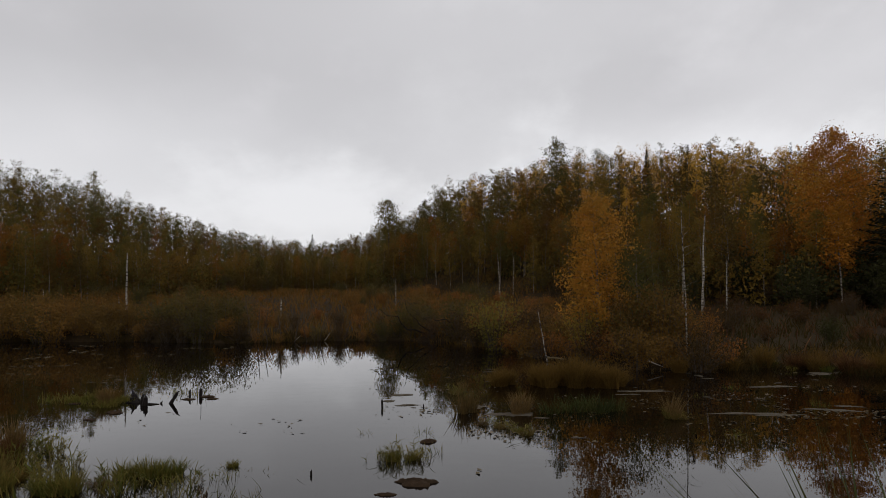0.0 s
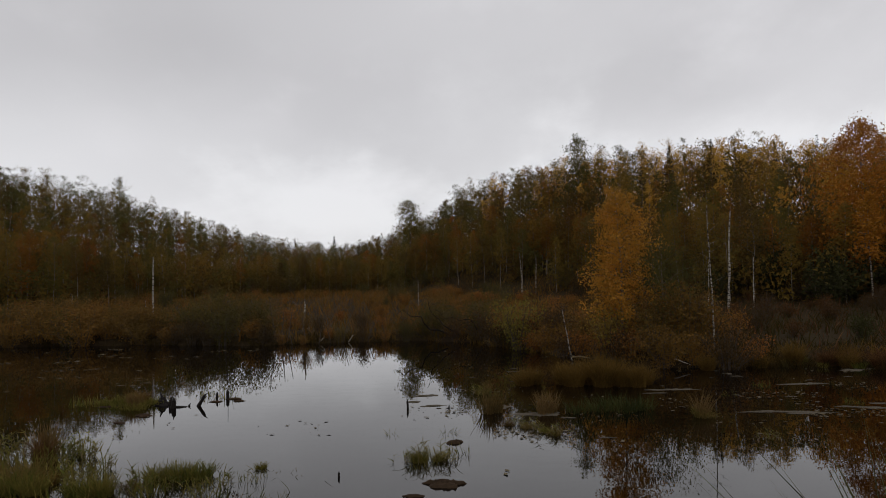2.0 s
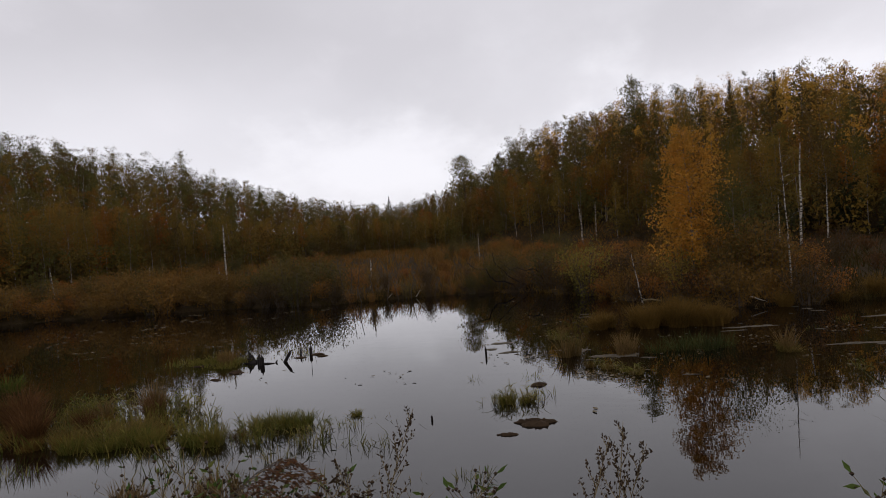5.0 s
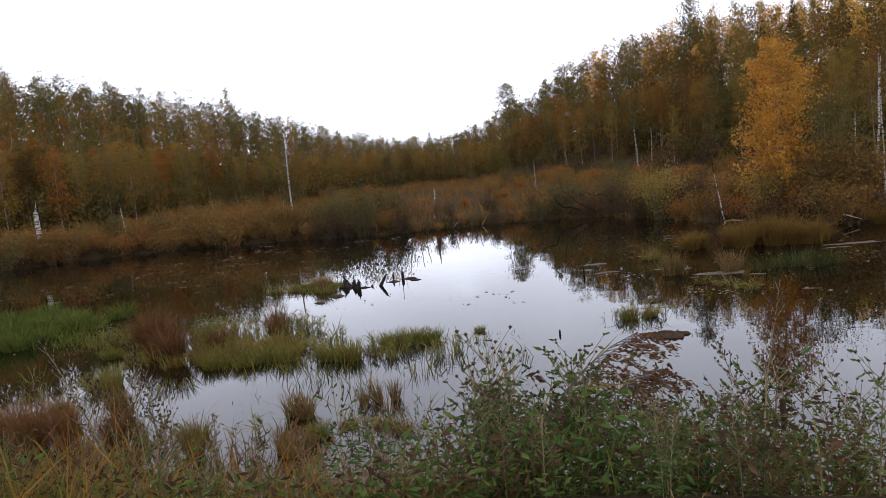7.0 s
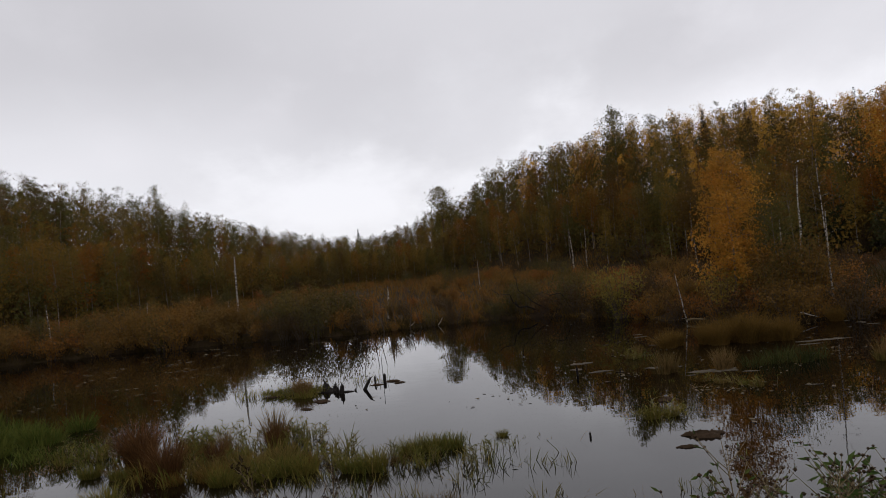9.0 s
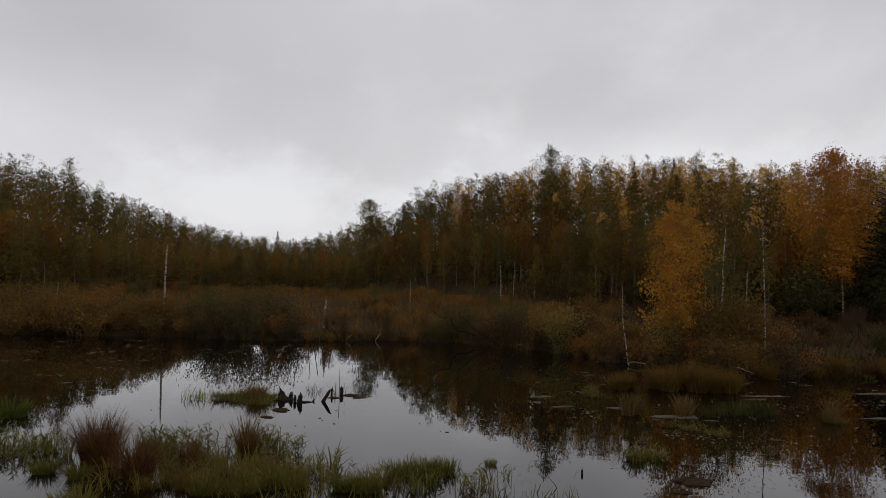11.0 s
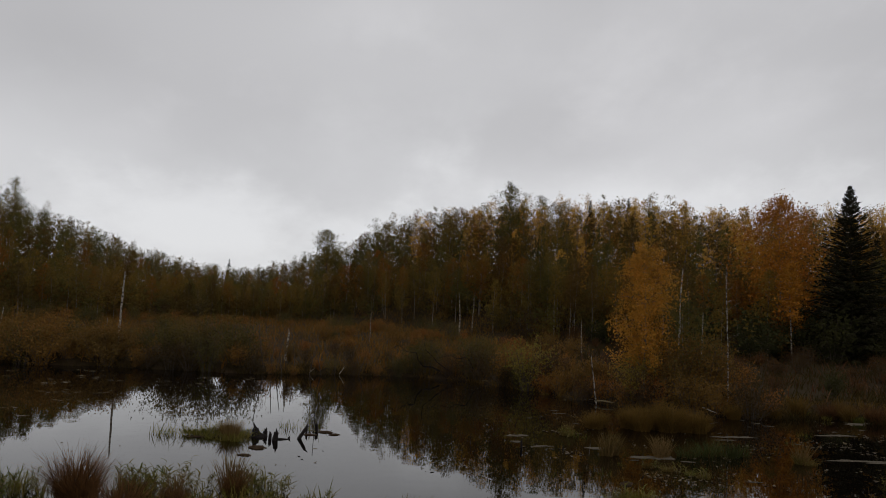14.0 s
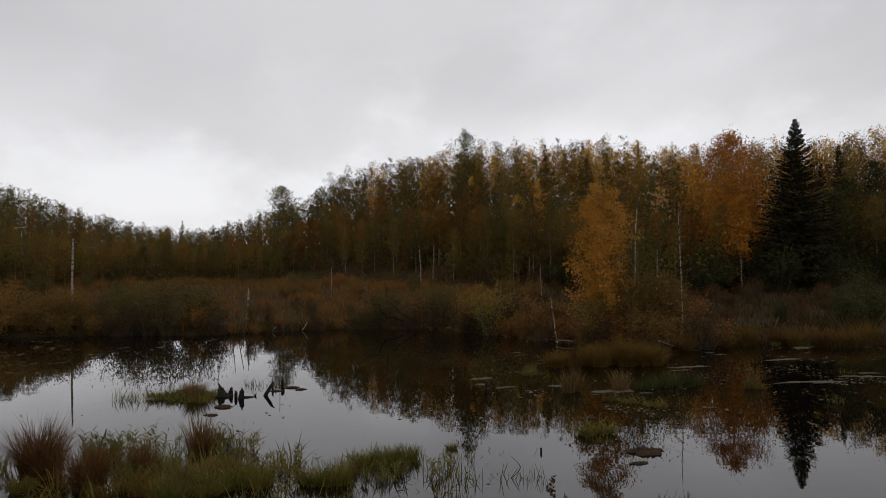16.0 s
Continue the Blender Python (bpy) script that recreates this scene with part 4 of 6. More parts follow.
def stands():
    r = np.random.default_rng(31)
    group = "tussocks in the pond"
    brown = [plant("sedge_tussock", "tall brown sedge tussock standing in the pond", "tussock", group, [("tuft", tussock_shape(1.15, 0.5, 601 + k, 560, 0.014, 0.42, 0.08), GRASS_BROWN)]) for k in range(4)]
    tan = [plant("dry_tussock", "small tan dry grass tuft standing in the water", "tussock", group, [("tuft", tussock_shape(0.72, 0.2, 611 + k, 110, 0.016, 0.2, 0.15), GRASS_TAN)]) for k in range(2)]
    red = [plant("red_tussock", "drooping red-brown grass tussock standing in the pond", "tussock", group, [("tuft", tussock_shape(1.12, 0.38, 621 + k, 700, 0.012, 0.5, 0.1), GRASS_RUSSET)]) for k in range(2)]
    green = [plant("green_tussock", "low bright green grass tussock in shallow water", "tussock", group, [("tuft", tussock_shape(0.5, 0.42, 631 + k, 420, 0.013, 0.3, 0.26), GRASS_GREEN)]) for k in range(3)]
    olive = [plant("olive_tussock", "olive and straw coloured sedge tussock in shallow water", "tussock", group, [("tuft", tussock_shape(0.46, 0.44, 641 + k, 340, 0.013, 0.4, 0.28), (GRASS_OLIVE, GRASS_BROWN, GRASS_OLIVE)[k])]) for k in range(3)]
    drab = [plant("withered_tussock", "withered brown grass skirt sprawling over the water", "tussock", group, [("tuft", tussock_shape(0.5, 0.5, 645 + k, 140, 0.016, 0.7, 0.5), GRASS_BROWN)]) for k in range(2)]
    iris = plant("iris_clump", "dark green broad-bladed clump lying over the water", "water plant", "", [("tuft", tussock_shape(0.62, 0.6, 651, 95, 0.022, 0.3, 0.26), REED_GREEN)])
    reed = [plant("water_reed", "thin green reed blades standing out of the water", "reed", "reeds in the pond", [("tuft", reed_shape(0.4, 0.34, 661 + k, 24 + 8 * k, 0.015), GRASS_GREEN)]) for k in range(3)]

    leafy = [plant("leafy_reed", "leafy green marsh plant with arching blades", "water plant", "reeds in the pond", leafy_reed(671 + k)) for k in range(3)]

    def all_at(kinds, rows, sink=-0.02, tall=(0.75, 1.1)):
        for m, (x, y, s) in enumerate(rows):
            put(kinds[m % len(kinds)], x, y, s, float(r.uniform(0, 360)), sink, float(r.uniform(*tall)), (float(r.normal(0, 5)), float(r.normal(0, 5))))

    # the sedge island
    all_at(brown, [(0.7, 22.5, 0.85), (1.0, 22.8, 0.75), (2.0, 22.7, 0.9), (2.25, 22.3, 0.95), (2.35, 23.0, 0.9), (2.8, 22.7, 1.02), (3.15, 22.2, 0.98), (3.45, 22.8, 0.95), (3.8, 22.3, 1.0), (4.2, 22.1, 0.85), (4.5, 22.5, 0.75),
                   (9.5, 26.2, 0.7), (12.5, 26.0, 0.8), (14.5, 25.2, 0.9), (17.5, 25.2, 1.0), (11.0, 27.0, 0.9), (7.4, 25.6, 0.7), (16.0, 26.0, 0.9), (20.5, 25.0, 1.0), (13.3, 27.4, 0.8), (19.0, 27.0, 0.9)])
    # tan tufts
    all_at(brown, [(-10.8, 8.4, 0.4), (-11.0, 8.1, 0.36), (-10.5, 8.2, 0.34), (-10.75, 19.45, 0.62), (-12.0, 7.9, 0.4)])
    all_at(tan, [(-9.8, 8.5, 1.0), (-9.65, 8.4, 0.9), (-6.75, 8.35, 0.85), (-6.5, 8.25, 0.8), (-6.6, 8.5, 0.7), (-5.6, 8.9, 0.6), (-5.35, 8.95, 0.55), (-5.8, 8.8, 0.5), (-0.45, 18.0, 1.25), (-0.2, 18.15, 1.0), (1.0, 17.9, 1.2), (1.2, 18.05, 1.1), (-9.6, 13.65, 1.2), (-9.4, 13.5, 1.0), (-10.5, 13.2, 0.9), (-10.6, 19.05, 1.0), (-10.75, 19.1, 0.8), (-6.1, 6.95, 0.75), (-6.3, 7.1, 0.65),
                 (-6.0, 7.2, 0.6), (-9.3, 7.8, 0.6), (-8.7, 7.5, 0.65), (-10.4, 7.5, 0.75), (-11.4, 7.3, 0.8), (-12.6, 7.7, 0.8), (4.9, 17.6, 1.0), (-0.5, 21.3, 0.7), (-7.5, 7.0, 0.8)])
    all_at(red, [(-12.15, 12.7, 0.95), (-11.85, 12.5, 0.85), (-10.9, 11.6, 0.8), (-9.5, 13.4, 0.55), (-9.75, 7.35, 0.6), (-10.2, 7.2, 0.65), (-8.9, 7.3, 0.55), (-11.0, 7.6, 0.6), (-10.3, 12.3, 0.45)], tall=(1.05, 1.3))
    all_at(red, [(8.8, 28.2, 1.0), (9.3, 28.0, 0.85), (9.7, 27.9, 0.7), (11.9, 26.4, 0.9), (12.2, 26.5, 0.75), (13.4, 25.5, 0.95), (13.9, 25.4, 0.8), (10.5, 28.2, 0.7), (14.8, 25.6, 0.7), (12.9, 26.6, 0.8)], 0.0, (0.7, 0.9))
    all_at(green, [(11.3, 27.2, 0.75), (10.9, 27.0, 0.6), (12.7, 25.6, 0.65), (11.6, 26.0, 0.5)], 0.0)
    all_at(drab, [(-10.8, 12.2, 0.8), (-12.2, 12.2, 0.9), (-11.4, 11.6, 1.0), (-10.5, 12.6, 0.9), (-9.9, 12.0, 0.9), (-9.3, 7.0, 0.55), (-8.4, 6.9, 0.5), (-6.7, 11.75, 0.6), (-6.55, 11.6, 0.5), (-11.3, 12.1, 0.8)])
    # green mounds, each by itself in the water
    all_at(green, [(-11.2, 9.95, 1.05), (-7.3, 11.3, 0.85), (-6.95, 11.25, 0.9), (-6.4, 12.2, 0.75), (-6.0, 12.3, 0.85), (-5.65, 12.35, 0.75), (-8.6, 11.4, 0.95), (-8.2, 11.35, 0.8), (-8.95, 11.1, 0.8), (-9.6, 11.0, 0.8),
                   (-12.0, 11.8, 0.6), (-12.7, 12.0, 0.65), (-11.2, 13.3, 0.8), (-7.8, 7.5, 0.6), (-6.0, 7.55, 0.55), (-1.7, 13.4, 0.55), (-1.3, 13.5, 0.5), (0.9, 15.9, 0.4), (-9.9, 12.7, 0.6), (-4.7, 12.9, 0.35)])
    all_at(olive, [(-10.3, 11.7, 0.9), (-9.9, 11.3, 0.9), (-9.3, 11.5, 0.95), (-8.7, 11.9, 0.85), (-8.3, 11.9, 0.7), (-9.0, 12.4, 0.8), (-9.5, 12.2, 0.85), (-10.3, 12.9, 0.7), (-9.1, 11.9, 0.9), (-5.2, 7.9, 0.5), (-4.9, 7.7, 0.5),
                   (4.9, 17.5, 0.9), (0.5, 16.3, 0.45), (0.1, 16.6, 0.4), (1.1, 15.6, 0.5), (-0.7, 21.0, 0.7), (-10.6, 11.2, 0.7), (-5.7, 7.9, 0.4)])
    for x, y, s in ((1.9, 18.1, 0.8), (2.5, 18.3, 0.85), (3.1, 18.2, 0.85), (3.6, 18.5, 0.8), (2.9, 18.8, 0.8)):
        put(iris, x, y, s, None, -0.02)
    all_at(reed, [(-1.4, 13.7, 0.9), (-1.0, 13.9, 1.0), (-1.8, 13.6, 0.8), (-1.3, 15.8, 0.7), (-12.6, 19.4, 1.2), (-12.4, 19.5, 1.0), (-8.5, 20.6, 1.0), (-9.3, 21.0, 0.9), (-6.6, 12.3, 0.9), (-6.5, 11.2, 0.9), (-9.2, 13.8, 1.3), (-9.0, 13.7, 1.1),
                  (-5.6, 12.6, 0.9), (-5.1, 11.3, 1.2), (-4.9, 11.0, 1.0), (-4.2, 11.0, 0.9), (-3.7, 10.9, 0.8), (-7.8, 10.7, 1.0), (-8.4, 10.4, 1.0), (-6.9, 10.6, 1.0), (-13.7, 13.5, 1.2), (-13.4, 13.2, 1.1), (-13.9, 13.9, 1.2), (-14.2, 13.3, 1.0),
                  (-12.9, 13.9, 0.9), (-11.8, 13.4, 1.0), (-5.2, 10.2, 0.9), (-4.0, 9.4, 0.9), (-6.1, 9.5, 1.0), (-1.9, 9.3, 0.8), (-13.4, 10.6, 1.0), (-12.2, 9.2, 1.0), (-9.7, 9.8, 1.0), (-3.0, 8.4, 1.0), (-7.0, 9.9, 1.0), (-11.0, 8.9, 1.0),
                  (6.5, 20.5, 0.7), (8.0, 22.0, 0.8), (9.3, 19.2, 0.7), (-0.6, 16.9, 0.6), (-0.4, 20.6, 0.9), (-1.6, 13.1, 0.9), (-13.0, 12.6, 1.1), (-7.6, 12.2, 0.9), (-4.6, 12.2, 0.8), (-2.6, 15.6, 0.5)])
    lush = [plant("green_tussock", "lush bright green grass tussock in the shallows", "tussock", group, [("tuft", tussock_shape(0.62, 0.5, 635 + k, 240, 0.018, 0.28, 0.28), GRASS_LUSH)]) for k in range(2)]
    all_at(lush, [(float(r.uniform(-22.0, -15.7)), float(12.9 + 4.5 * r.beta(1, 1.4)), float(r.uniform(0.8, 1.15))) for k in range(60)])
    all_at(leafy, [(-11.7, 14.0, 1.1), (-11.3, 14.2, 1.1), (-10.9, 13.9, 1.1), (-11.5, 13.6, 1.0), (-10.6, 14.0, 1.0), (-8.9, 13.5, 1.0), (-8.6, 13.6, 1.0), (-9.4, 14.3, 1.0), (-10.0, 13.9, 0.9), (-7.7, 12.7, 0.8), (-7.9, 11.9, 0.9), (-7.5, 12.0, 0.7), (-6.1, 11.5, 0.8), (-5.8, 11.6, 0.8), (-13.5, 13.2, 1.0), (-13.8, 13.6, 1.0), (-13.2, 13.4, 0.9), (-14.1, 13.3, 1.0), (-13.6, 12.8, 0.9), (-14.4, 13.9, 1.0), (-9.2, 13.7, 1.1), (-9.0, 13.9, 1.0), (-11.1, 13.5, 1.1), (-11.4, 13.3, 1.0), (-10.8, 13.3, 1.0),
                   (-10.2, 13.5, 0.9), (-8.6, 13.0, 0.8), (-8.0, 12.2, 0.9), (-7.6, 11.4, 0.8), (-6.4, 11.4, 0.7), (-6.6, 11.9, 0.8), (-5.2, 11.3, 0.9), (-5.0, 11.8, 0.8), (-1.6, 13.5, 0.9), (-1.2, 13.4, 0.9), (-1.9, 13.3, 0.7), (0.2, 16.6, 0.8),
                   (0.7, 16.1, 0.8), (1.0, 15.6, 0.9), (-0.8, 20.9, 0.9), (5.6, 15.1, 0.7), (-9.9, 12.2, 0.9), (-9.0, 11.3, 0.9), (-10.4, 11.9, 0.9), (-7.0, 7.6, 0.9), (-5.5, 7.6, 0.9), (-8.2, 7.4, 0.8), (-4.5, 7.3, 0.8), (-7.4, 6.6, 0.8)])
    for kinds in (leafy, lush, brown, tan, red, green, olive, drab, [iris], reed):
        for ob in kinds:
            discard(ob)


stands()


# ---- dead trees, sticks and logs ----
def stick_shape(foot, top, thick, seed, sides=7, crook=0.02, taper=0.45, twigs=0, twig=0.5, jag=4.0):
    """A bare trunk or stick from foot to top with a broken end and a few stubs."""
    r = np.random.default_rng(seed)
    foot, top = np.array(foot, float), np.array(top, float)
    long = np.linalg.norm(top - foot)
    k = np.linspace(0, 1, 8)[:, None]
    path = foot + (top - foot) * k + np.cumsum(r.normal(0, crook * long * 0.3, (8, 3)), 0) * k * (1 - k) * 3
    s = Shape()
    s.tube(path, thick * (1 - (1 - taper) * k[:, 0]) * r.uniform(0.88, 1.1, 8), sides)
    end = path[-1]
    for _ in range(3):  # splinters at the break
        s.tube(np.stack([end, end + (top - foot) / long * thick * r.uniform(0.35, 1) * jag + r.normal(0, thick * 0.4, 3)]), [thick * taper * 0.5, thick * 0.05], 4)
    for _ in range(twigs):
        at = r.uniform(0.25, 0.95)
        start = foot + (top - foot) * at
        turn = r.uniform(0, 6.28)
        bend = np.array([math.cos(turn), math.sin(turn), r.uniform(0.2, 1.0)]) * twig * r.uniform(0.4, 1)
        line = start + bend * np.linspace(0, 1, 4)[:, None] + np.array([0, 0, -0.12]) * twig * np.linspace(0, 1, 4)[:, None] ** 2
        s.tube(line, thick * 0.16 * np.array([1, 0.7, 0.45, 0.15]), 4)
    return s


def snag(name, label, x, y, top, thick, seed, mat, lean=(0.0, 0.0), twigs=0, twig=0.5, category="dead tree", group="", taper=0.5):
    z = ground_at(x, y)
    ob = part(name, stick_shape((0, 0, -0.2), (lean[0], lean[1], top - z), thick, seed, twigs=twigs, twig=twig, taper=taper), mat)
    ob.matrix_basis = pose(x, y, z)
    return tagged(ob, label, category, group)


BARE = "bare white birch trunk without crown standing in the meadow"
for x, y, top, thick, seed, lean, twigs in ((-21.0, 39.7, 4.95, 0.08, 1, (0.05, 0), 3), (-22.0, 41.0, 2.3, 0.055, 2, (-0.15, 0), 0), (2.3, 70.6, 5.5, 0.1, 3, (-0.2, 0), 0), (3.7, 71.5, 5.4, 0.075, 4, (0.1, 0), 0),
                                            (15.4, 47.8, 7.5, 0.085, 5, (0.35, 0), 3), (16.6, 46.5, 4.4, 0.06, 6, (0.1, 0), 2), (-34.6, 41.5, 3.2, 0.06, 7, (-0.2, 0), 0), (13.9, 47.0, 4.2, 0.05, 8, (0.05, 0), 4),
                                            (-7.0, 58.0, 3.3, 0.05, 9, (0, 0), 0), (-31.0, 47.0, 2.6, 0.05, 10, (0.1, 0), 0), (10.5, 55.0, 3.4, 0.06, 12, (-0.1, 0), 0)):
    snag("birch_snag", BARE, x, y, top, thick, seed, BARK_WHITE if y < 50 else BARK_BIRCH, lean, twigs, 0.25, group="bare birch trunks")
snag("thin_snag", "tall thin bare trunk with fine twigs on the shore", 8.3, 27.7, 6.1, 0.04, 21, BARK_WHITE, (-0.1, 0), 16, 0.7, taper=0.3)
snag("leaning_birch", "thin dead birch leaning over the far shore", 2.95, 28.7, 2.05, 0.032, 22, BARK_WHITE, (-0.45, -0.3))
snag("birch_stub", "short broken white birch trunk among rust bushes", -11.8, 40.0, 2.1, 0.085, 23, BARK_WHITE, (0.12, 0))
snag("broken_birch", "broken split birch stump with peeling white bark", -36.05, 35.36, 3.31, 0.19, 24, BARK_WHITE, (-0.03, 0), 1, taper=0.7)
snag("broken_birch", "broken split birch stump with dark top", -36.17, 35.61, 3.46, 0.13, 25, WOOD_WET, (0.05, 0), 0)
for k, (x, y, top, dx) in enumerate(((-12.6, 37.5, 2.6, -0.4), (-12.2, 37.2, 2.0, 0.15), (-12.0, 37.4, 1.9, 0.35), (-11.5, 37.0, 0.9, -0.25), (-10.9, 37.4, 1.5, -0.2), (-10.2, 37.4, 1.2, 0.25), (-9.5, 37.7, 1.0, -0.3), (-8.9, 37.8, 1.2, 0.3),
                                         (-8.2, 38.0, 0.7, 0.45), (-7.6, 38.1, 1.0, 0.4), (-6.4, 38.2, 0.9, -0.3), (-13.3, 36.9, 1.1, 0.3))):
    snag("dead_stick", "dark bare stick standing at the water's edge", x, y, top, 0.03, 40 + k, BARK_DARK, (dx, 0), 4, 0.4, "stick", "dead sticks on the shore")


def fallen(name, label, a, b, thick, seed, mat, twigs=0, twig=0.5, category="log"):
    a, b = Vector(a), Vector(b)
    ob = part(name, stick_shape((0, 0, 0), b - a, thick, seed, twigs=twigs, twig=twig, crook=0.3 if category == "branch" else 0.05, taper=0.2 if category == "branch" else 0.45), mat)
    ob.matrix_basis = pose(*a)
    return tagged(ob, label, category)


fallen("dead_branch", "dark dead branch arching out of the shore bushes", (-2.2, 37.9, 0.2), (-4.0, 37.3, 2.3), 0.055, 51, WOOD_WET, 16, 0.9, "branch")
fallen("dead_branch", "dark dead branch hanging low over the shore", (-3.0, 38.0, 0.4), (-5.9, 37.5, 1.5), 0.05, 52, WOOD_WET, 16, 0.8, "branch")
fallen("dead_branch", "dark dead branch sloping down to the water", (-0.9, 37.0, 0.3), (-3.0, 36.6, 1.3), 0.045, 53, WOOD_WET, 16, 0.7, "branch")
fallen("white_log", "small bleached forked log on the far shore", (-10.2, 37.6, 0.05), (-9.95, 37.7, 0.3), 0.03, 54, WOOD_PALE, 2, 0.3)
fallen("white_log", "curved bleached branch on the far shore", (-8.6, 37.9, 0.04), (-8.35, 38.0, 0.42), 0.028, 55, WOOD_PALE, 2, 0.3)
fallen("white_log", "pale barkless log lying on the muddy shore", (6.35, 26.1, 0.36), (6.8, 25.9, 0.2), 0.028, 56, WOOD_PALE)
fallen("pale_log", "thin pale log lying along the far shore", (-1.2, 36.7, 0.08), (0.0, 35.4, 0.12), 0.035, 57, STEM_DRY, 1, 0.3)
fallen("pale_log", "thin pale log half in the water", (2.5, 30.5, 0.05), (3.0, 29.8, 0.1), 0.035, 58, WOOD_PALE)
fallen("brown_log", "brown log lying in front of the shore bushes", (2.9, 29.0, 0.12), (3.5, 28.4, 0.15), 0.045, 59, STEM_DRY)


# ---- stumps and mud mats in the pond ----
def stump(x, y, h, thick, seed, lean=(0, 0), label="jagged black waterlogged stump standing in the pond"):
    ob = part("stump", stick_shape((0, 0, -0.3), (lean[0], lean[1], h), thick, seed, taper=0.6, twigs=1, twig=0.12, jag=0.9), WOOD_WET)
    ob.matrix_basis = pose(x, y, 0)
    return tagged(ob, label, "stump", "stumps in the pond")


for row in ((-9.98, 19.55, 0.2, 0.16, 61, (-0.1, 0)), (-10.12, 19.4, 0.14, 0.12, 62, (0.08, 0)), (-9.8, 19.55, 0.14, 0.1, 71), (-9.52, 18.95, 0.22, 0.1, 63, (0.1, 0)), (-9.6, 19.1, 0.15, 0.07, 72), (-9.0, 19.2, 0.3, 0.07, 64, (0.34, 0.1)), (-9.2, 19.25, 0.04, 0.05, 73, (0.1, 0)),
            (-8.72, 20.3, 0.2, 0.04, 65), (-8.45, 20.45, 0.22, 0.07, 66), (-8.55, 20.7, 0.75, 0.012, 67), (-2.66, 18.75, 0.2, 0.045, 68), (-3.05, 12.35, 0.08, 0.03, 69), (-1.5, 18.6, 0.1, 0.03, 70)):
    stump(*row)


def mat_shape(rx, ry, h, seed, rings=9, around=36, ragged=0.045):
    """A flat uneven mat that floats, thicker in the middle."""
    r = np.random.default_rng(seed)
    turn = np.arange(around) * 2 * np.pi / around
    rim = 1 + 0.3 * np.sin(turn * 2 + r.uniform(0, 6)) + 0.2 * np.sin(turn * 3 + r.uniform(0, 6)) + 0.14 * np.sin(turn * 5 + r.uniform(0, 6)) + r.normal(0, ragged, around)
    s = Shape()
    verts = []
    for i in range(rings):
        f = 1 - i / rings
        z = h * (1 - f ** 2.2) + r.normal(0, 0.24 * h, around) * (i > 0) - (0.03 if i == 0 else 0)
        verts.append(np.c_[np.cos(turn) * rim * rx * f, np.sin(turn) * rim * ry * f, z])
    verts.append([[0, 0, h]])
    a, b = np.meshgrid(np.arange(rings - 1), np.arange(around), indexing="ij")
    c = (b + 1) % around
    s.add(np.concatenate(verts), np.stack([a * around + b, a * around + c, (a + 1) * around + c, (a + 1) * around + b], -1).reshape(-1, 4))
    last = (rings - 1) * around
    s.f[3].append(np.array([(last + k, last + (k + 1) % around, rings * around) for k in range(around)]))
    return s


def mat(x, y, rx, ry, h, seed, turn=0.0, name="mud_mat", label="dark brown mud and root mat floating in the pond", mate=None, ragged=0.045):
    ob = part(name, mat_shape(rx, ry, h, seed, ragged=ragged, around=36 if ragged < 0.1 else 64), mate or MUD, None, "", True)
    ob.matrix_basis = pose(x, y, 0.0, 0, 0, turn)
    return tagged(ob, label, "mud mat", "mats in the pond")


for k, row in enumerate(((-1.1, 11.95, 0.4, 0.17, 0.065), (-1.55, 11.3, 0.16, 0.06, 0.03), (-1.1, 14.9, 0.2, 0.1, 0.05), (-2.35, 20.7, 0.3, 0.16, 0.08), (-2.6, 19.7, 0.2, 0.1, 0.06), (-2.0, 19.1, 0.28, 0.1, 0.05), (-9.75, 17.9, 0.24, 0.11, 0.05),
                         (-9.9, 17.0, 0.18, 0.06, 0.03), (-8.15, 20.35, 0.18, 0.07, 0.04), (-8.6, 19.9, 0.2, 0.05, 0.03), (-7.9, 20.0, 0.14, 0.05, 0.03), (0.9, 17.9, 0.5, 0.3, 0.04), (-0.2, 18.9, 0.4, 0.25, 0.03), (-10.95, 19.5, 0.8, 0.25, 0.04))):
    pale = 3 <= k <= 5 or 11 <= k <= 12
    mat(*row[:4], 0.02 if pale else row[4], 80 + k, 5 * k % 17, mate=WEED_MAT if pale else None, ragged=0.14 if pale else 0.045, label="pale ragged mat of floating weed and leaves" if pale else "dark brown mud and root mat floating in the pond")


mat(-9.97, 19.42, 0.26, 0.13, 0.07, 98, 8, "root_mass", "black waterlogged root mass round the stumps", WOOD_WET)
mat(-9.35, 19.1, 0.2, 0.05, 0.03, 99, 20, "root_mass", "black waterlogged root mass round the stumps", WOOD_WET)


def right_mats():
    """Flat mats of floating weed on the shaded side of the pond."""
    r = np.random.default_rng(91)
    rows = [(5.1, 21.5, 0.8), (9.4, 22.4, 0.65), (6.8, 18.1, 0.6), (7.6, 17.95, 0.6), (9.3, 18.6, 0.65), (12.5, 25.4, 0.8), (10.0, 19.1, 0.4), (4.5, 20.9, 0.3)]
    rows += [(r.uniform(4.6, 16.0), r.uniform(17.0, 25.5), r.uniform(0.05, 0.16)) for k in range(20)]
    rows += [(r.uniform(-2.6, 2.5), r.uniform(15.0, 27.5), r.uniform(0.06, 0.2)) for k in range(12)]
    for k, (x, y, size) in enumerate(rows):
        mat(x, y, size, size * r.uniform(0.14, 0.3), 0.012, 200 + k, float(r.normal(0, 15)), "weed_mat", "flat brown-grey floating weed mat on dark water", WEED_MAT, 0.26)


right_mats()


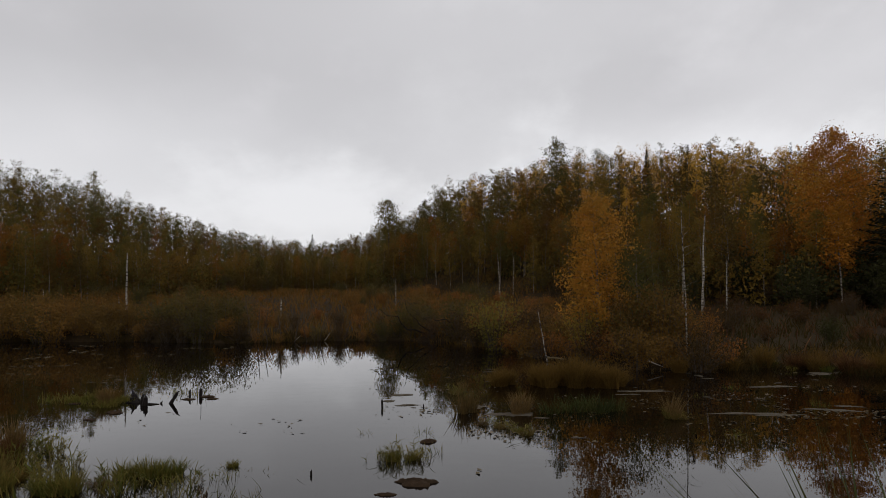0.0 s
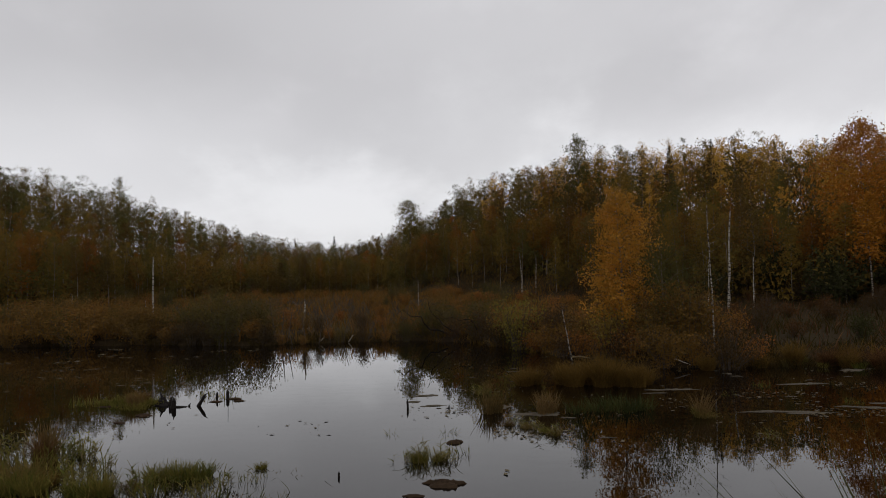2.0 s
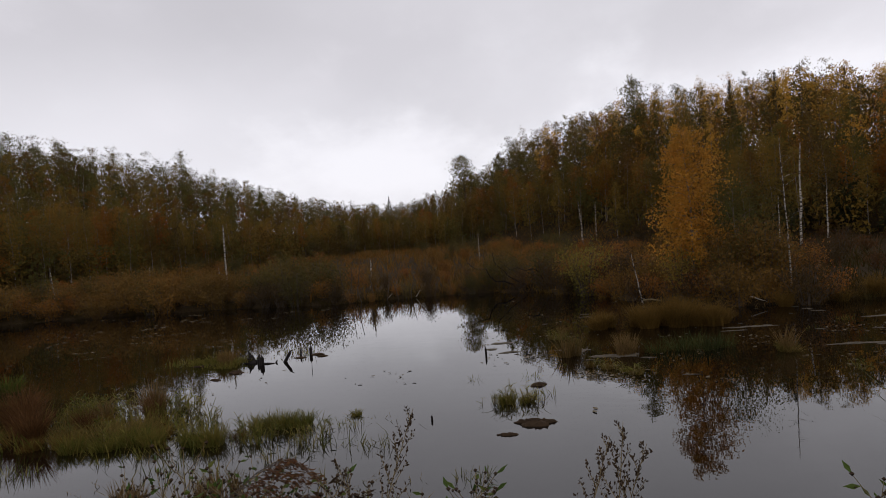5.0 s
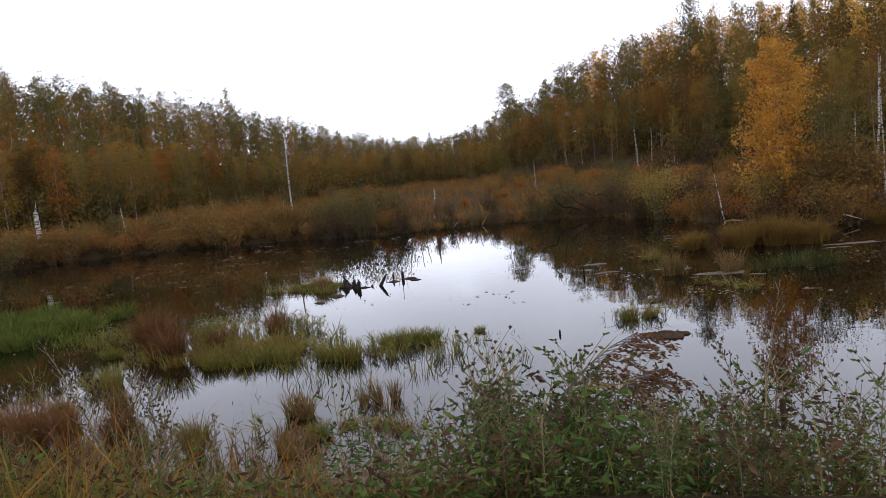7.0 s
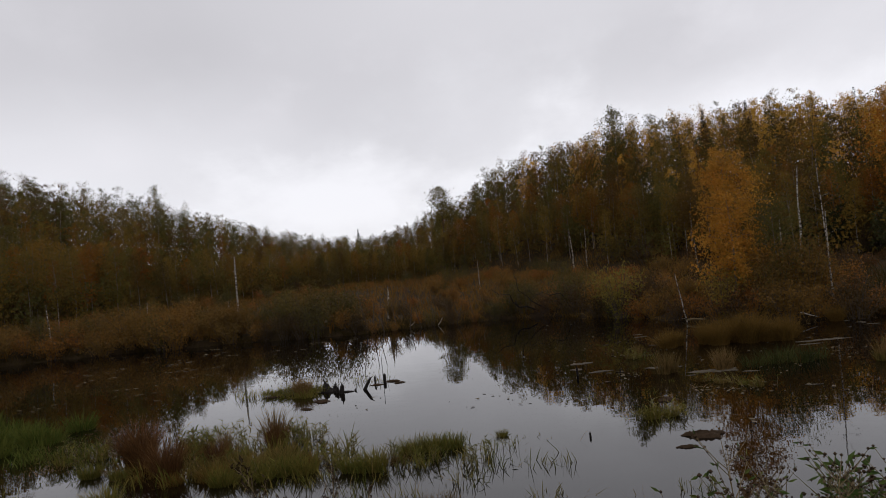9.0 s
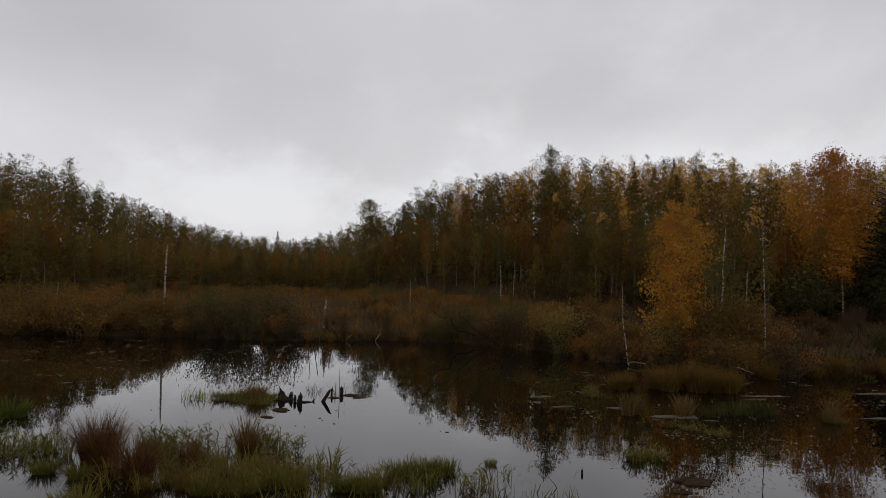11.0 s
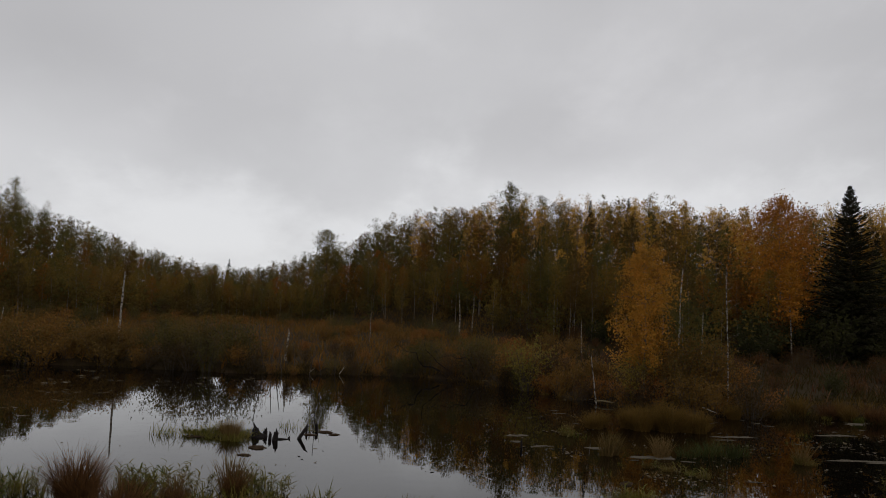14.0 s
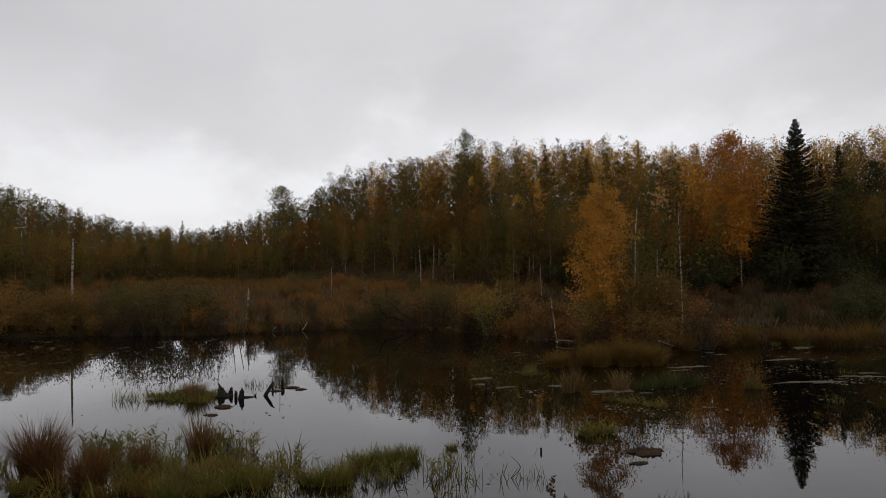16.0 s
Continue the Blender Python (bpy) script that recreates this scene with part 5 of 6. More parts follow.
def floating_bits():
    """Fallen leaves and weed scraps lying on the water in drifts."""
    r = np.random.default_rng(95)
    s = Shape()
    for count, (x0, x1), (y0, y1), cut in ((620, (4.5, 18), (15, 26), 0.1), (420, (-3, 5), (14.5, 26), 0.2), (200, (-3, 4), (26, 34), 0.2), (300, (-1.6, 0.2), (17.6, 21.8), 0.1), (160, (-0.3, 1.4), (15.2, 17.0), -0.1), (320, (4.2, 11), (19.5, 22.5), 0.2), (420, (6.0, 11), (17.4, 19.4), 0.0), (20, (-7.6, -3.4), (15.4, 17.4), 0.3), (420, (-27, -12), (23, 36), 0.2), (60, (-16, -8), (12.5, 18), 0.0), (60, (-6, 1), (9, 24), 0.45), (160, (-26, -15), (15, 22), 0.2)):
        x, y = r.uniform(x0, x1, count), r.uniform(y0, y1, count)
        keep = (lump(x, y, 0.9, 0.7) > cut) & (pond_gap(x, y) < -0.2)
        x, y = x[keep], y[keep]
        m = len(x)
        turn, size = r.uniform(0, 6.28, m), r.uniform(0.02, 0.09, m)
        slim = r.uniform(0.25, 0.6, m)
        if x0 < -20:  # drifting reed scraps
            turn, size, slim = r.normal(0, 0.25, m), size * 2.6, slim * 0.25
        a = np.c_[np.cos(turn), np.sin(turn), np.zeros(m)] * size[:, None]
        b = np.c_[-np.sin(turn), np.cos(turn), np.zeros(m)] * (size * slim)[:, None]
        mid = np.c_[x, y, np.full(m, 0.006)]
        curl = np.array([0, 0, 0.012])
        s.add(np.stack([mid - a + curl, mid - b, mid + a + curl * r.uniform(0, 2, (m, 1)), mid + b + curl], 1).reshape(-1, 3), np.arange(4 * m).reshape(-1, 4))
    tagged(part("floating_leaves", s, FLOAT_LEAF), "pale fallen leaves and scraps floating on the pond", "floating leaves", "", "stuff")
    s = Shape()  # low green growth on the grass islet beside the stumps
    m = 1000
    turn, far = r.uniform(0, 6.28, m), np.sqrt(r.random(m))
    feet = np.c_[-10.95 + 1.1 * far * np.cos(turn), 19.5 + 0.42 * far * np.sin(turn), np.full(m, 0.03)]
    s.blades(feet, np.c_[r.normal(0, 0.35, (m, 2)), np.ones(m)], r.uniform(0.12, 0.42, m) * (1.1 - 0.6 * far) * (0.5 + np.abs(lump(feet[:, 0], feet[:, 1], 0.3))), 0.018, 0.5, r)
    tagged(part("islet_grass", s, GRASS_GREEN), "short green grass on a mud islet in the pond", "grass", "", "stuff")


floating_bits()


# ---- the near bank: grass, weeds and dry stalks ----
def bank_grass():
    r = np.random.default_rng(101)
    for name, label, mtl, count, seed, low, high, spread in (
            ("bank_grass", "dry tan grass on the near bank", GRASS_TAN, 1300, 3.0, 0.25, 0.7, (-13, 5)), ("bank_red_grass", "red-brown grass stalks on the near bank", GRASS_MEADOW, 3400, 1.0, 0.3, 0.9, (-12, -2.8)),
            ("bank_green_grass", "green grass on the near bank", GRASS_GREEN, 8000, 2.0, 0.15, 0.6, (-13, 5)), ("bank_fading_grass", "fading olive grass on the near bank", GRASS_OLIVE, 3600, 5.0, 0.2, 0.6, (-13, 5))):
        x, y = r.uniform(*spread, count), 0.8 + 5.6 * r.beta(1.6, 1.3, count)
        keep = (lump(x, y, 0.45, seed) > -0.3) & (y > 1.7 - 0.4 * (x < -8) + 1.0 * ((x > -4.6) & (x < 0.8)))
        x, y = x[keep], y[keep]
        z = np.maximum(ground_height(x, y), -0.1)
        s = Shape()
        s.blades(np.c_[x, y, z - 0.02], np.c_[r.normal(0.08, 0.3, (len(x), 2)), np.ones(len(x))], r.uniform(low, high, len(x)) * (0.6 + 0.4 * (y > 2.6)), 0.009, 0.5, r)
        tagged(part(name, s, mtl), label, "grass", "", "stuff")


def turf():
    """Short worn grass on top of the bank, where the path runs."""
    r = np.random.default_rng(105)
    x, y = r.uniform(-16, 8, 9000), r.uniform(-6, 2.2, 9000)
    s = Shape()
    s.blades(np.c_[x, y, ground_height(x, y) - 0.02], np.c_[r.normal(0, 0.4, (9000, 2)), np.ones(9000)], r.uniform(0.04, 0.16, 9000), 0.008, 0.6, r)
    tagged(part("turf", s, GRASS_OLIVE), "short trodden olive grass on top of the bank", "grass", "", "stuff")


def bud(s, place, size):
    """A small faceted seed head."""
    ring = np.array([(math.cos(a), math.sin(a), 0) for a in np.arange(5) * 1.2566])
    verts = np.r_[[(0, 0, 1.1)], ring + (0, 0, 0.3), [(0, 0, -0.8)]] * size + place
    s.add(verts, [(0, 1 + k, 1 + (k + 1) % 5) for k in range(5)] + [(6, 1 + (k + 1) % 5, 1 + k) for k in range(5)])


def burr_weed(seed, h=1.0, leafy=0.7, heads=16, mtl=None):
    """A branching leafy weed that ends in dark round seed heads."""
    r = np.random.default_rng(seed)
    stem, leaf, head = Shape(), Shape(), Shape()
    k = np.linspace(0, 1, 6)[:, None]
    lean = r.normal(0, 0.12, 2)
    main = np.c_[lean[0] * k ** 1.5, lean[1] * k ** 1.5, k] * h
    main[0, 2] = -0.05
    stem.tube(main, 0.006 * (1 - 0.7 * k[:, 0]), 4)
    bud(head, main[-1], 0.011)
    for m in range(heads):
        f = r.uniform(0.3, 0.92)
        start = np.array([np.interp(f, k[:, 0], main[:, c]) for c in range(3)])
        turn = m * 2.4 + r.normal(0, 0.3)
        long = h * r.uniform(0.12, 0.4) * (1.15 - f * 0.6)
        s = np.linspace(0, 1, 4)[:, None]
        arm = start + np.array([math.cos(turn), math.sin(turn), 0]) * long * s * 0.7 + np.array([0, 0, 1]) * long * s ** 1.2 * 0.85
        stem.tube(arm, 0.0035 * (1 - 0.5 * s[:, 0]), 3)
        bud(head, arm[-1], r.uniform(0.01, 0.016))
        for _ in range(1):
            bud(head, arm[2] + r.normal(0, 0.02, 3), r.uniform(0.006, 0.01))
        if r.random() < leafy:
            leaf.leaves(arm[1:4], r.normal(0, 0.6, (3, 3)) + (math.cos(turn), math.sin(turn), 0), 0.07, 0.023, r)
    count = int(100 * leafy)
    f = 0.72 * r.beta(1.0, 1.6, count)
    at = np.stack([np.interp(f, k[:, 0], main[:, c]) for c in range(3)], 1)
    turn = r.uniform(0, 6.28, count)
    out = np.c_[np.cos(turn), np.sin(turn), r.uniform(-0.3, 0.5, count)]
    leaf.leaves(at + out * r.uniform(0.01, 0.16, (count, 1)), out, 0.068, 0.02, r)
    return (("stalk", stem, STEM_DRY), ("foliage", leaf, mtl or WEED_GREEN), ("burr", head, SEED_DARK))


def spike_weed(seed, h=1.2, arms=15, mtl=None):
    """A dry mugwort: upright stem with steep side spikes full of small buds."""
    r = np.random.default_rng(seed)
    stem, head = Shape(), Shape()
    k = np.linspace(0, 1, 7)[:, None]
    main = np.c_[0.1 * k ** 2, 0.03 * np.sin(k * 4), k] * h
    main[0, 2] = -0.05
    stem.tube(main, 0.006 * (1 - 0.75 * k[:, 0]), 4)
    for m in range(arms):
        f = 0.4 + 0.58 * m / arms
        start = np.array([np.interp(f, k[:, 0], main[:, c]) for c in range(3)])
        turn, long = m * 2.4, h * 0.3 * (1.1 - f)
        s = np.linspace(0, 1, 4)[:, None]
        arm = start + np.array([math.cos(turn), math.sin(turn), 0]) * long * s * 0.55 + np.array([0, 0, 1]) * long * s
        stem.tube(arm, 0.003 * (1 - 0.6 * s[:, 0]), 3)
        for q in np.linspace(0.2, 1, 9):
            p = start + np.array([math.cos(turn), math.sin(turn), 0]) * long * q * 0.55 + np.array([0, 0, 1]) * long * q
            head.leaves(p[None] + r.normal(0, 0.006, (2, 3)), r.normal(0, 0.7, (2, 3)) + (0, 0, 1), 0.024, 0.012, r)
    return (("stalk", stem, STEM_DRY), ("flower_spike", head, mtl or SEED_DARK))


def reed_panicle(seed):
    """A dry reed: leaning stalk with a drooping one-sided plume."""
    r = np.random.default_rng(seed)
    stem, plume = Shape(), Shape()
    k = np.linspace(0, 1, 8)[:, None]
    main = np.c_[0.75 * k ** 1.4, 0.05 * k, 1.12 * k - 0.2 * k ** 4]
    main[0, 2] = -0.1
    stem.tube(main, 0.005 * (1 - 0.6 * k[:, 0]), 5)
    for m in range(26):
        f = 0.62 + 0.38 * m / 26
        start = np.array([np.interp(f, k[:, 0], main[:, c]) for c in range(3)])
        long = r.uniform(0.2, 0.42) * (1.25 - 0.6 * (f - 0.62) / 0.38)
        out = np.array([1.0, r.normal(0, 0.35), r.uniform(0.0, 0.5)])
        s = np.linspace(0, 1, 5)[:, None]
        arm = start + out * long * s + np.array([0, 0, -0.42]) * long * s ** 2 * 1.5
        stem.tube(arm, 0.0022 * (1 - 0.5 * s[:, 0]), 3)
        q = r.uniform(0.2, 1, 30)[:, None]
        p = start + out * long * q + np.array([0, 0, -0.42]) * long * q ** 2 * 1.5
        plume.leaves(p + r.normal(0, 0.005, p.shape), out + np.array([0, 0, -0.5]) + r.normal(0, 0.3, p.shape), 0.028, 0.01, r)
    leaf = Shape()
    leaf.leaves(main[2:6], np.array([(0.3, 0.5, 0.6), (-0.5, 0.3, 0.6), (0.8, -0.4, 0.2), (0.5, 0.5, 0.3)]), 0.36, 0.013, r)
    return (("stalk", stem, BARK_DARK), ("plume", plume, GRASS_RED), ("foliage", leaf, GRASS_OLIVE))


def undergrowth():
    """Low dense leaves under the taller weeds of the bank."""
    r = np.random.default_rng(107)
    for name, label, mtl, count, (x0, x1), (y0, y1), high in (
            ("weed_undergrowth", "dense dark green leaves low among the bank weeds", WEED_GREEN, 5200, (-3.4, 0.6), (2.5, 4.3), 0.62),
            ("withered_undergrowth", "withered brown leaves low among the bank weeds", WITHERED, 3200, (-3.4, 0.6), (2.5, 4.3), 0.45),
            ("bank_undergrowth", "low green leaves among the bank grass", WEED_GREEN, 3600, (-11.5, -3.3), (2.2, 5.0), 0.34),
            ("bank_withered_leaves", "withered brown leaves among the bank grass", WITHERED, 4200, (-11.5, -3.3), (2.2, 5.0), 0.34)):
        x, y = r.uniform(x0, x1, count), r.uniform(y0, y1, count)
        keep = lump(x, y, 0.35, count * 0.001) > -0.25
        x, y = x[keep], y[keep]
        m = len(x)
        z = ground_height(x, y) + high * r.random(m) ** 1.3 * (0.7 + 0.3 * lump(x, y, 0.25, 2.0))
        s = Shape()
        s.leaves(np.c_[x, y, z], np.c_[r.normal(0, 1, (m, 2)), r.uniform(-0.2, 1.2, m)], 0.07, 0.024, r)
        tagged(part(name, s, mtl), label, "weeds", "", "stuff")


def bulrush(h=1.0):
    """A reed mace: straight stalk with a brown cigar-shaped head and long leaves."""
    r = np.random.default_rng(750)
    stem, head, leaf = Shape(), Shape(), Shape()
    stem.tube([(0, 0, -0.1), (0.01, 0, h * 0.6), (0.015, 0, h + 0.1)], [0.006, 0.005, 0.002], 5)
    k = np.linspace(0, 1, 9)
    head.tube(np.c_[0.012 + 0 * k, 0 * k, h - 0.17 + 0.17 * k], 0.016 * np.sin(np.pi * (0.12 + 0.76 * k)) ** 0.45, 10)
    turn = r.uniform(0, 6.28, 9)
    leaf.blades(np.c_[r.normal(0, 0.015, (9, 2)), np.full(9, -0.03)], np.c_[0.22 * np.cos(turn), 0.22 * np.sin(turn), np.ones(9)], r.uniform(0.6, 1.0, 9) * h, 0.014, 0.2, r)
    return (("stalk", stem, STEM_DRY), ("seed_head", head, SEED_DARK), ("foliage", leaf, GRASS_OLIVE))


BULRUSH = (-1.35, 3.2, 1.97)


def bank_plants():
    r = np.random.default_rng(111)
    burrs = [plant("burr_weed", "leafy green weed with dark round seed heads", "weed", "weeds on the near bank", burr_weed(700 + k, (1.0, 0.85, 1.1, 0.9)[k], (0.9, 1.0, 0.7, 1.0)[k], (16, 20, 22, 15)[k])) for k in range(4)]
    burrs += [plant("burr_weed", "withered brown weed with dark round seed heads", "weed", "weeds on the near bank", burr_weed(710 + k, (0.9, 0.8)[k], (1.0, 0.8)[k], (20, 14)[k], WITHERED)) for k in range(2)]
    spikes = [plant("mugwort", "dry dark mugwort stalk with budded side spikes", "weed", "weeds on the near bank", spike_weed(720 + k)) for k in range(2)]
    dock = plant("dock_stalk", "dry red-brown dock stalk with seed spikes", "weed", "weeds on the near bank", spike_weed(730, 1.0, 12, GRASS_RED))
    for m in range(96):
        x, y = -3.2 + 2.4 * r.beta(1.3, 1.3), 2.4 + 2.0 * r.beta(1.2, 1.8)
        if y < 2.7 and x < -2.7:
            continue
        tall = (2.14 + 0.08 * (x < -1.7) + 0.12 * r.normal() - 0.1 * (y - 2.4) - ground_at(x, y)) / 1.0
        if abs(x - BULRUSH[0]) < 0.14 and y < 3.3:
            continue
        put(burrs[m % 6], x, y, float(np.clip(tall * r.uniform(0.7, 1.03), 0.45, 1.35)), float(r.uniform(0, 360)))
    for x, y, s in ((0.75, 3.1, 0.95), (1.5, 3.0, 1.0), (1.75, 3.3, 1.1), (1.9, 2.8, 0.9), (1.1, 3.4, 0.9), (2.2, 3.1, 1.1), (-4.4, 4.1, 0.7), (-7.0, 3.6, 0.6), (-5.9, 4.3, 0.7), (-8.2, 4.0, 0.7), (-7.6, 4.6, 0.8), (-6.4, 4.9, 0.7), (-9.0, 4.6, 0.8)):
        put(burrs[int(r.integers(0, 4))], x, y, s)
    for x, y, s in ((-1.5, 2.85, 0.88), (-1.38, 3.0, 0.75), (-0.55, 3.0, 0.85), (-0.45, 3.2, 0.9), (-0.3, 3.0, 0.92), (-5.5, 3.3, 1.05), (-5.3, 3.4, 0.95), (-5.4, 3.5, 1.0), (-5.6, 3.5, 0.9), (-6.9, 3.3, 0.7), (-9.5, 3.5, 0.9), (-9.9, 3.8, 0.9)):
        put(spikes[int(r.integers(0, 2))], x, y, s, None, None, 1.0, (float(r.normal(0, 6)), float(r.normal(10, 8))))
    for x, y, s in ((-4.5, 4.0, 0.75), (-4.0, 4.2, 0.7), (-4.8, 4.4, 0.8), (-0.5, 4.6, 0.8), (-0.8, 4.4, 0.7), (-5.8, 3.9, 0.7)):
        put(dock, x, y, s, None, None, 1.0, (float(r.normal(0, 8)), float(r.normal(0, 12))))
    for m in range(84):
        x, y = float(r.uniform(-11.5, -3.4)), float(r.uniform(2.6, 5.3))
        if m % 4:
            put(burrs[m % 6], x, y, float(r.uniform(0.4, 0.85)))
        else:
            put(dock, x, y, float(r.uniform(0.5, 0.85)), None, None, 1.0, (float(r.normal(0, 10)), float(r.normal(0, 14))))
    for ob in (*burrs, *spikes, dock):
        discard(ob)
    reed = plant("dry_reed", "dry leaning reed with a drooping reddish plume on the bank", "reed", "", reed_panicle(740))
    put(reed, -2.8, 3.15, 1.02, 4.0)
    put(reed, -2.98, 3.5, 0.8, 10.0)
    put(reed, -2.62, 3.35, 0.9, -5.0)
    discard(reed)
    s = Shape()
    m = 60
    turn = r.uniform(0, 6.28, m)
    s.blades(np.c_[r.normal(0, 0.08, (m, 2)), np.full(m, -0.05)], np.c_[0.26 * np.cos(turn) - 0.14, 0.2 * np.sin(turn), np.ones(m)], r.uniform(1.15, 1.78, m), 0.0135, 0.25, r)
    for x, y, turn_by in ((1.72, 2.95, 0), (1.95, 3.2, 120)):
        ob = tagged(part("reed_clump", s, REED_GREEN), "clump of long green reed leaves on the near bank", "reed", "reed clumps")
        ob.matrix_basis = pose(x, y, ground_at(x, y), 0, 0, turn_by)
    mace = plant("bulrush", "bulrush with a dark brown seed head among the bank weeds", "bulrush", "", bulrush(BULRUSH[2] - ground_at(*BULRUSH[:2])))
    put(mace, BULRUSH[0], BULRUSH[1], 1.0, 0.0)
    discard(mace)


bank_grass()
undergrowth()
turf()
bank_plants()


# ---- grass beds in the shallows and tall growth on the bank ----
def bed(name, label, mtl, spots, count, low, high, width, seed, cut=-0.2, droop=0.3, grain=0.35, spread=0.22):
    """Blades over uneven patches (x, y, half width, half depth) of shallow water, too many to count."""
    r = np.random.default_rng(seed)
    xs, ys = [], []
    total = sum(a * b for _, _, a, b in spots)
    for x, y, a, b in spots:
        m = int(count * a * b / total)
        turn, far = r.uniform(0, 6.28, m), np.sqrt(r.random(m))
        xs.append(x + a * far * np.cos(turn))
        ys.append(y + b * far * np.sin(turn))
    x, y = np.concatenate(xs), np.concatenate(ys)
    keep = lump(x, y, grain, seed) + 0.5 * lump(x, y, grain * 0.4, seed + 2) > cut
    x, y = x[keep], y[keep]
    z = np.maximum(ground_height(x, y), -0.04)
    m = len(x)
    s = Shape()
    tall = r.uniform(low, high, m) * (0.75 + 0.35 * lump(x, y, grain * 1.5, seed + 5))
    s.blades(np.c_[x, y, z - 0.02], np.c_[r.normal(0, spread, (m, 2)), np.ones(m)], np.maximum(tall, 0.08), width, droop, r)
    return tagged(part(name, s, mtl), label, "grass", "", "stuff")


bed("pond_grass", "olive sedge growing in the shallow pond", GRASS_OLIVE, [(-9.3, 11.7, 1.2, 0.8), (-10.6, 12.6, 0.9, 0.5), (-8.7, 12.6, 0.7, 0.5)], 1200, 0.2, 0.6, 0.017, 401, 0.2)
bed("pond_green_grass", "bright green grass standing in the shallow pond", GRASS_GREEN, [(-8.8, 11.2, 1.2, 0.5), (-7.1, 11.3, 0.6, 0.3), (-6.0, 12.25, 0.75, 0.3), (-10.8, 13.2, 0.9, 0.4), (-13.8, 13.4, 0.6, 0.5), (-6.3, 11.2, 0.7, 0.4)], 1900, 0.2, 0.62, 0.018, 402, 0.1)
bed("lush_grass", "lush green grass standing in the shallows", GRASS_LUSH, [(-19.0, 15.0, 3.4, 2.4), (-15.6, 13.6, 1.0, 0.6)], 4200, 0.25, 0.62, 0.018, 413, -0.2)
bed("pond_dry_grass", "dry brown grass and litter in the shallow pond", GRASS_TAN, [(-10.6, 11.9, 0.8, 0.5), (-13.6, 13.0, 1.4, 1.0), (-9.4, 12.6, 1.2, 0.6), (0.6, 16.2, 1.0, 0.7), (2.6, 18.1, 1.4, 0.4), (-14.5, 14.0, 1.5, 0.8), (6.5, 26.2, 2.5, 0.7), (-6.7, 11.7, 0.4, 0.2)], 2100, 0.08, 0.34, 0.016, 403, 0.1, 0.7)
bed("emergent_reeds", "sparse thin reeds standing out of the pond", GRASS_OLIVE, [(-7.0, 10.9, 2.6, 1.0), (-4.6, 12.0, 1.4, 0.8), (-12.0, 9.5, 2.5, 1.2), (-6.0, 9.0, 2.5, 1.0), (-1.3, 13.7, 0.8, 0.5), (-11.5, 13.6, 2.5, 0.7), (-3.5, 8.5, 1.5, 1.0), (-9.0, 13.0, 1.4, 0.5), (-9.3, 20.5, 1.0, 0.5)], 1300, 0.12, 0.45, 0.015, 404, 0.25, 0.5, 0.3, 0.3)
bed("shore_grass", "brown sedge hanging over the far shore's edge", GRASS_BROWN, [(float(shoreline(k)[0]), float(shoreline(k)[1]) + 0.4, 0.9, 0.6) for k in np.linspace(0.42, 0.98, 34)], 4800, 0.3, 0.8, 0.026, 405, -0.4, 0.7)
# the bushes' shade is put into the colour: dark sedge along the waterline
bed("shore_shade_grass", "wet sedge under the far shore's bushes, darkened for their shade", GRASS_DARK, [(float(shoreline(k)[0]), float(shoreline(k)[1]) + 0.2, 0.9, 0.6) for k in np.linspace(0.0, 0.5, 34)], 4600, 0.25, 0.7, 0.026, 415, -0.5, 0.7)
# green-brown marsh growth, its colour also darkened for the shade there
bed("shaded_grass", "dark green and brown far marsh grass with shade in its colour", GRASS_DARK, [(13.0, 27.5, 6.0, 1.8), (20.0, 26.5, 5.0, 1.8), (10.5, 25.8, 1.4, 0.6), (14.5, 25.0, 2.0, 0.6)], 5000, 0.3, 0.8, 0.03, 406, -0.2, 0.5, 0.8)
bed("bank_tall_grass", "tall red-brown grass leaning on the near bank", GRASS_RUSSET, [(-4.2, 4.4, 1.2, 0.9), (-6.3, 4.3, 1.4, 0.9), (-8.6, 4.6, 1.6, 1.0)], 1800, 0.4, 1.0, 0.008, 407, 0.1, 0.5, 0.4, 0.3)
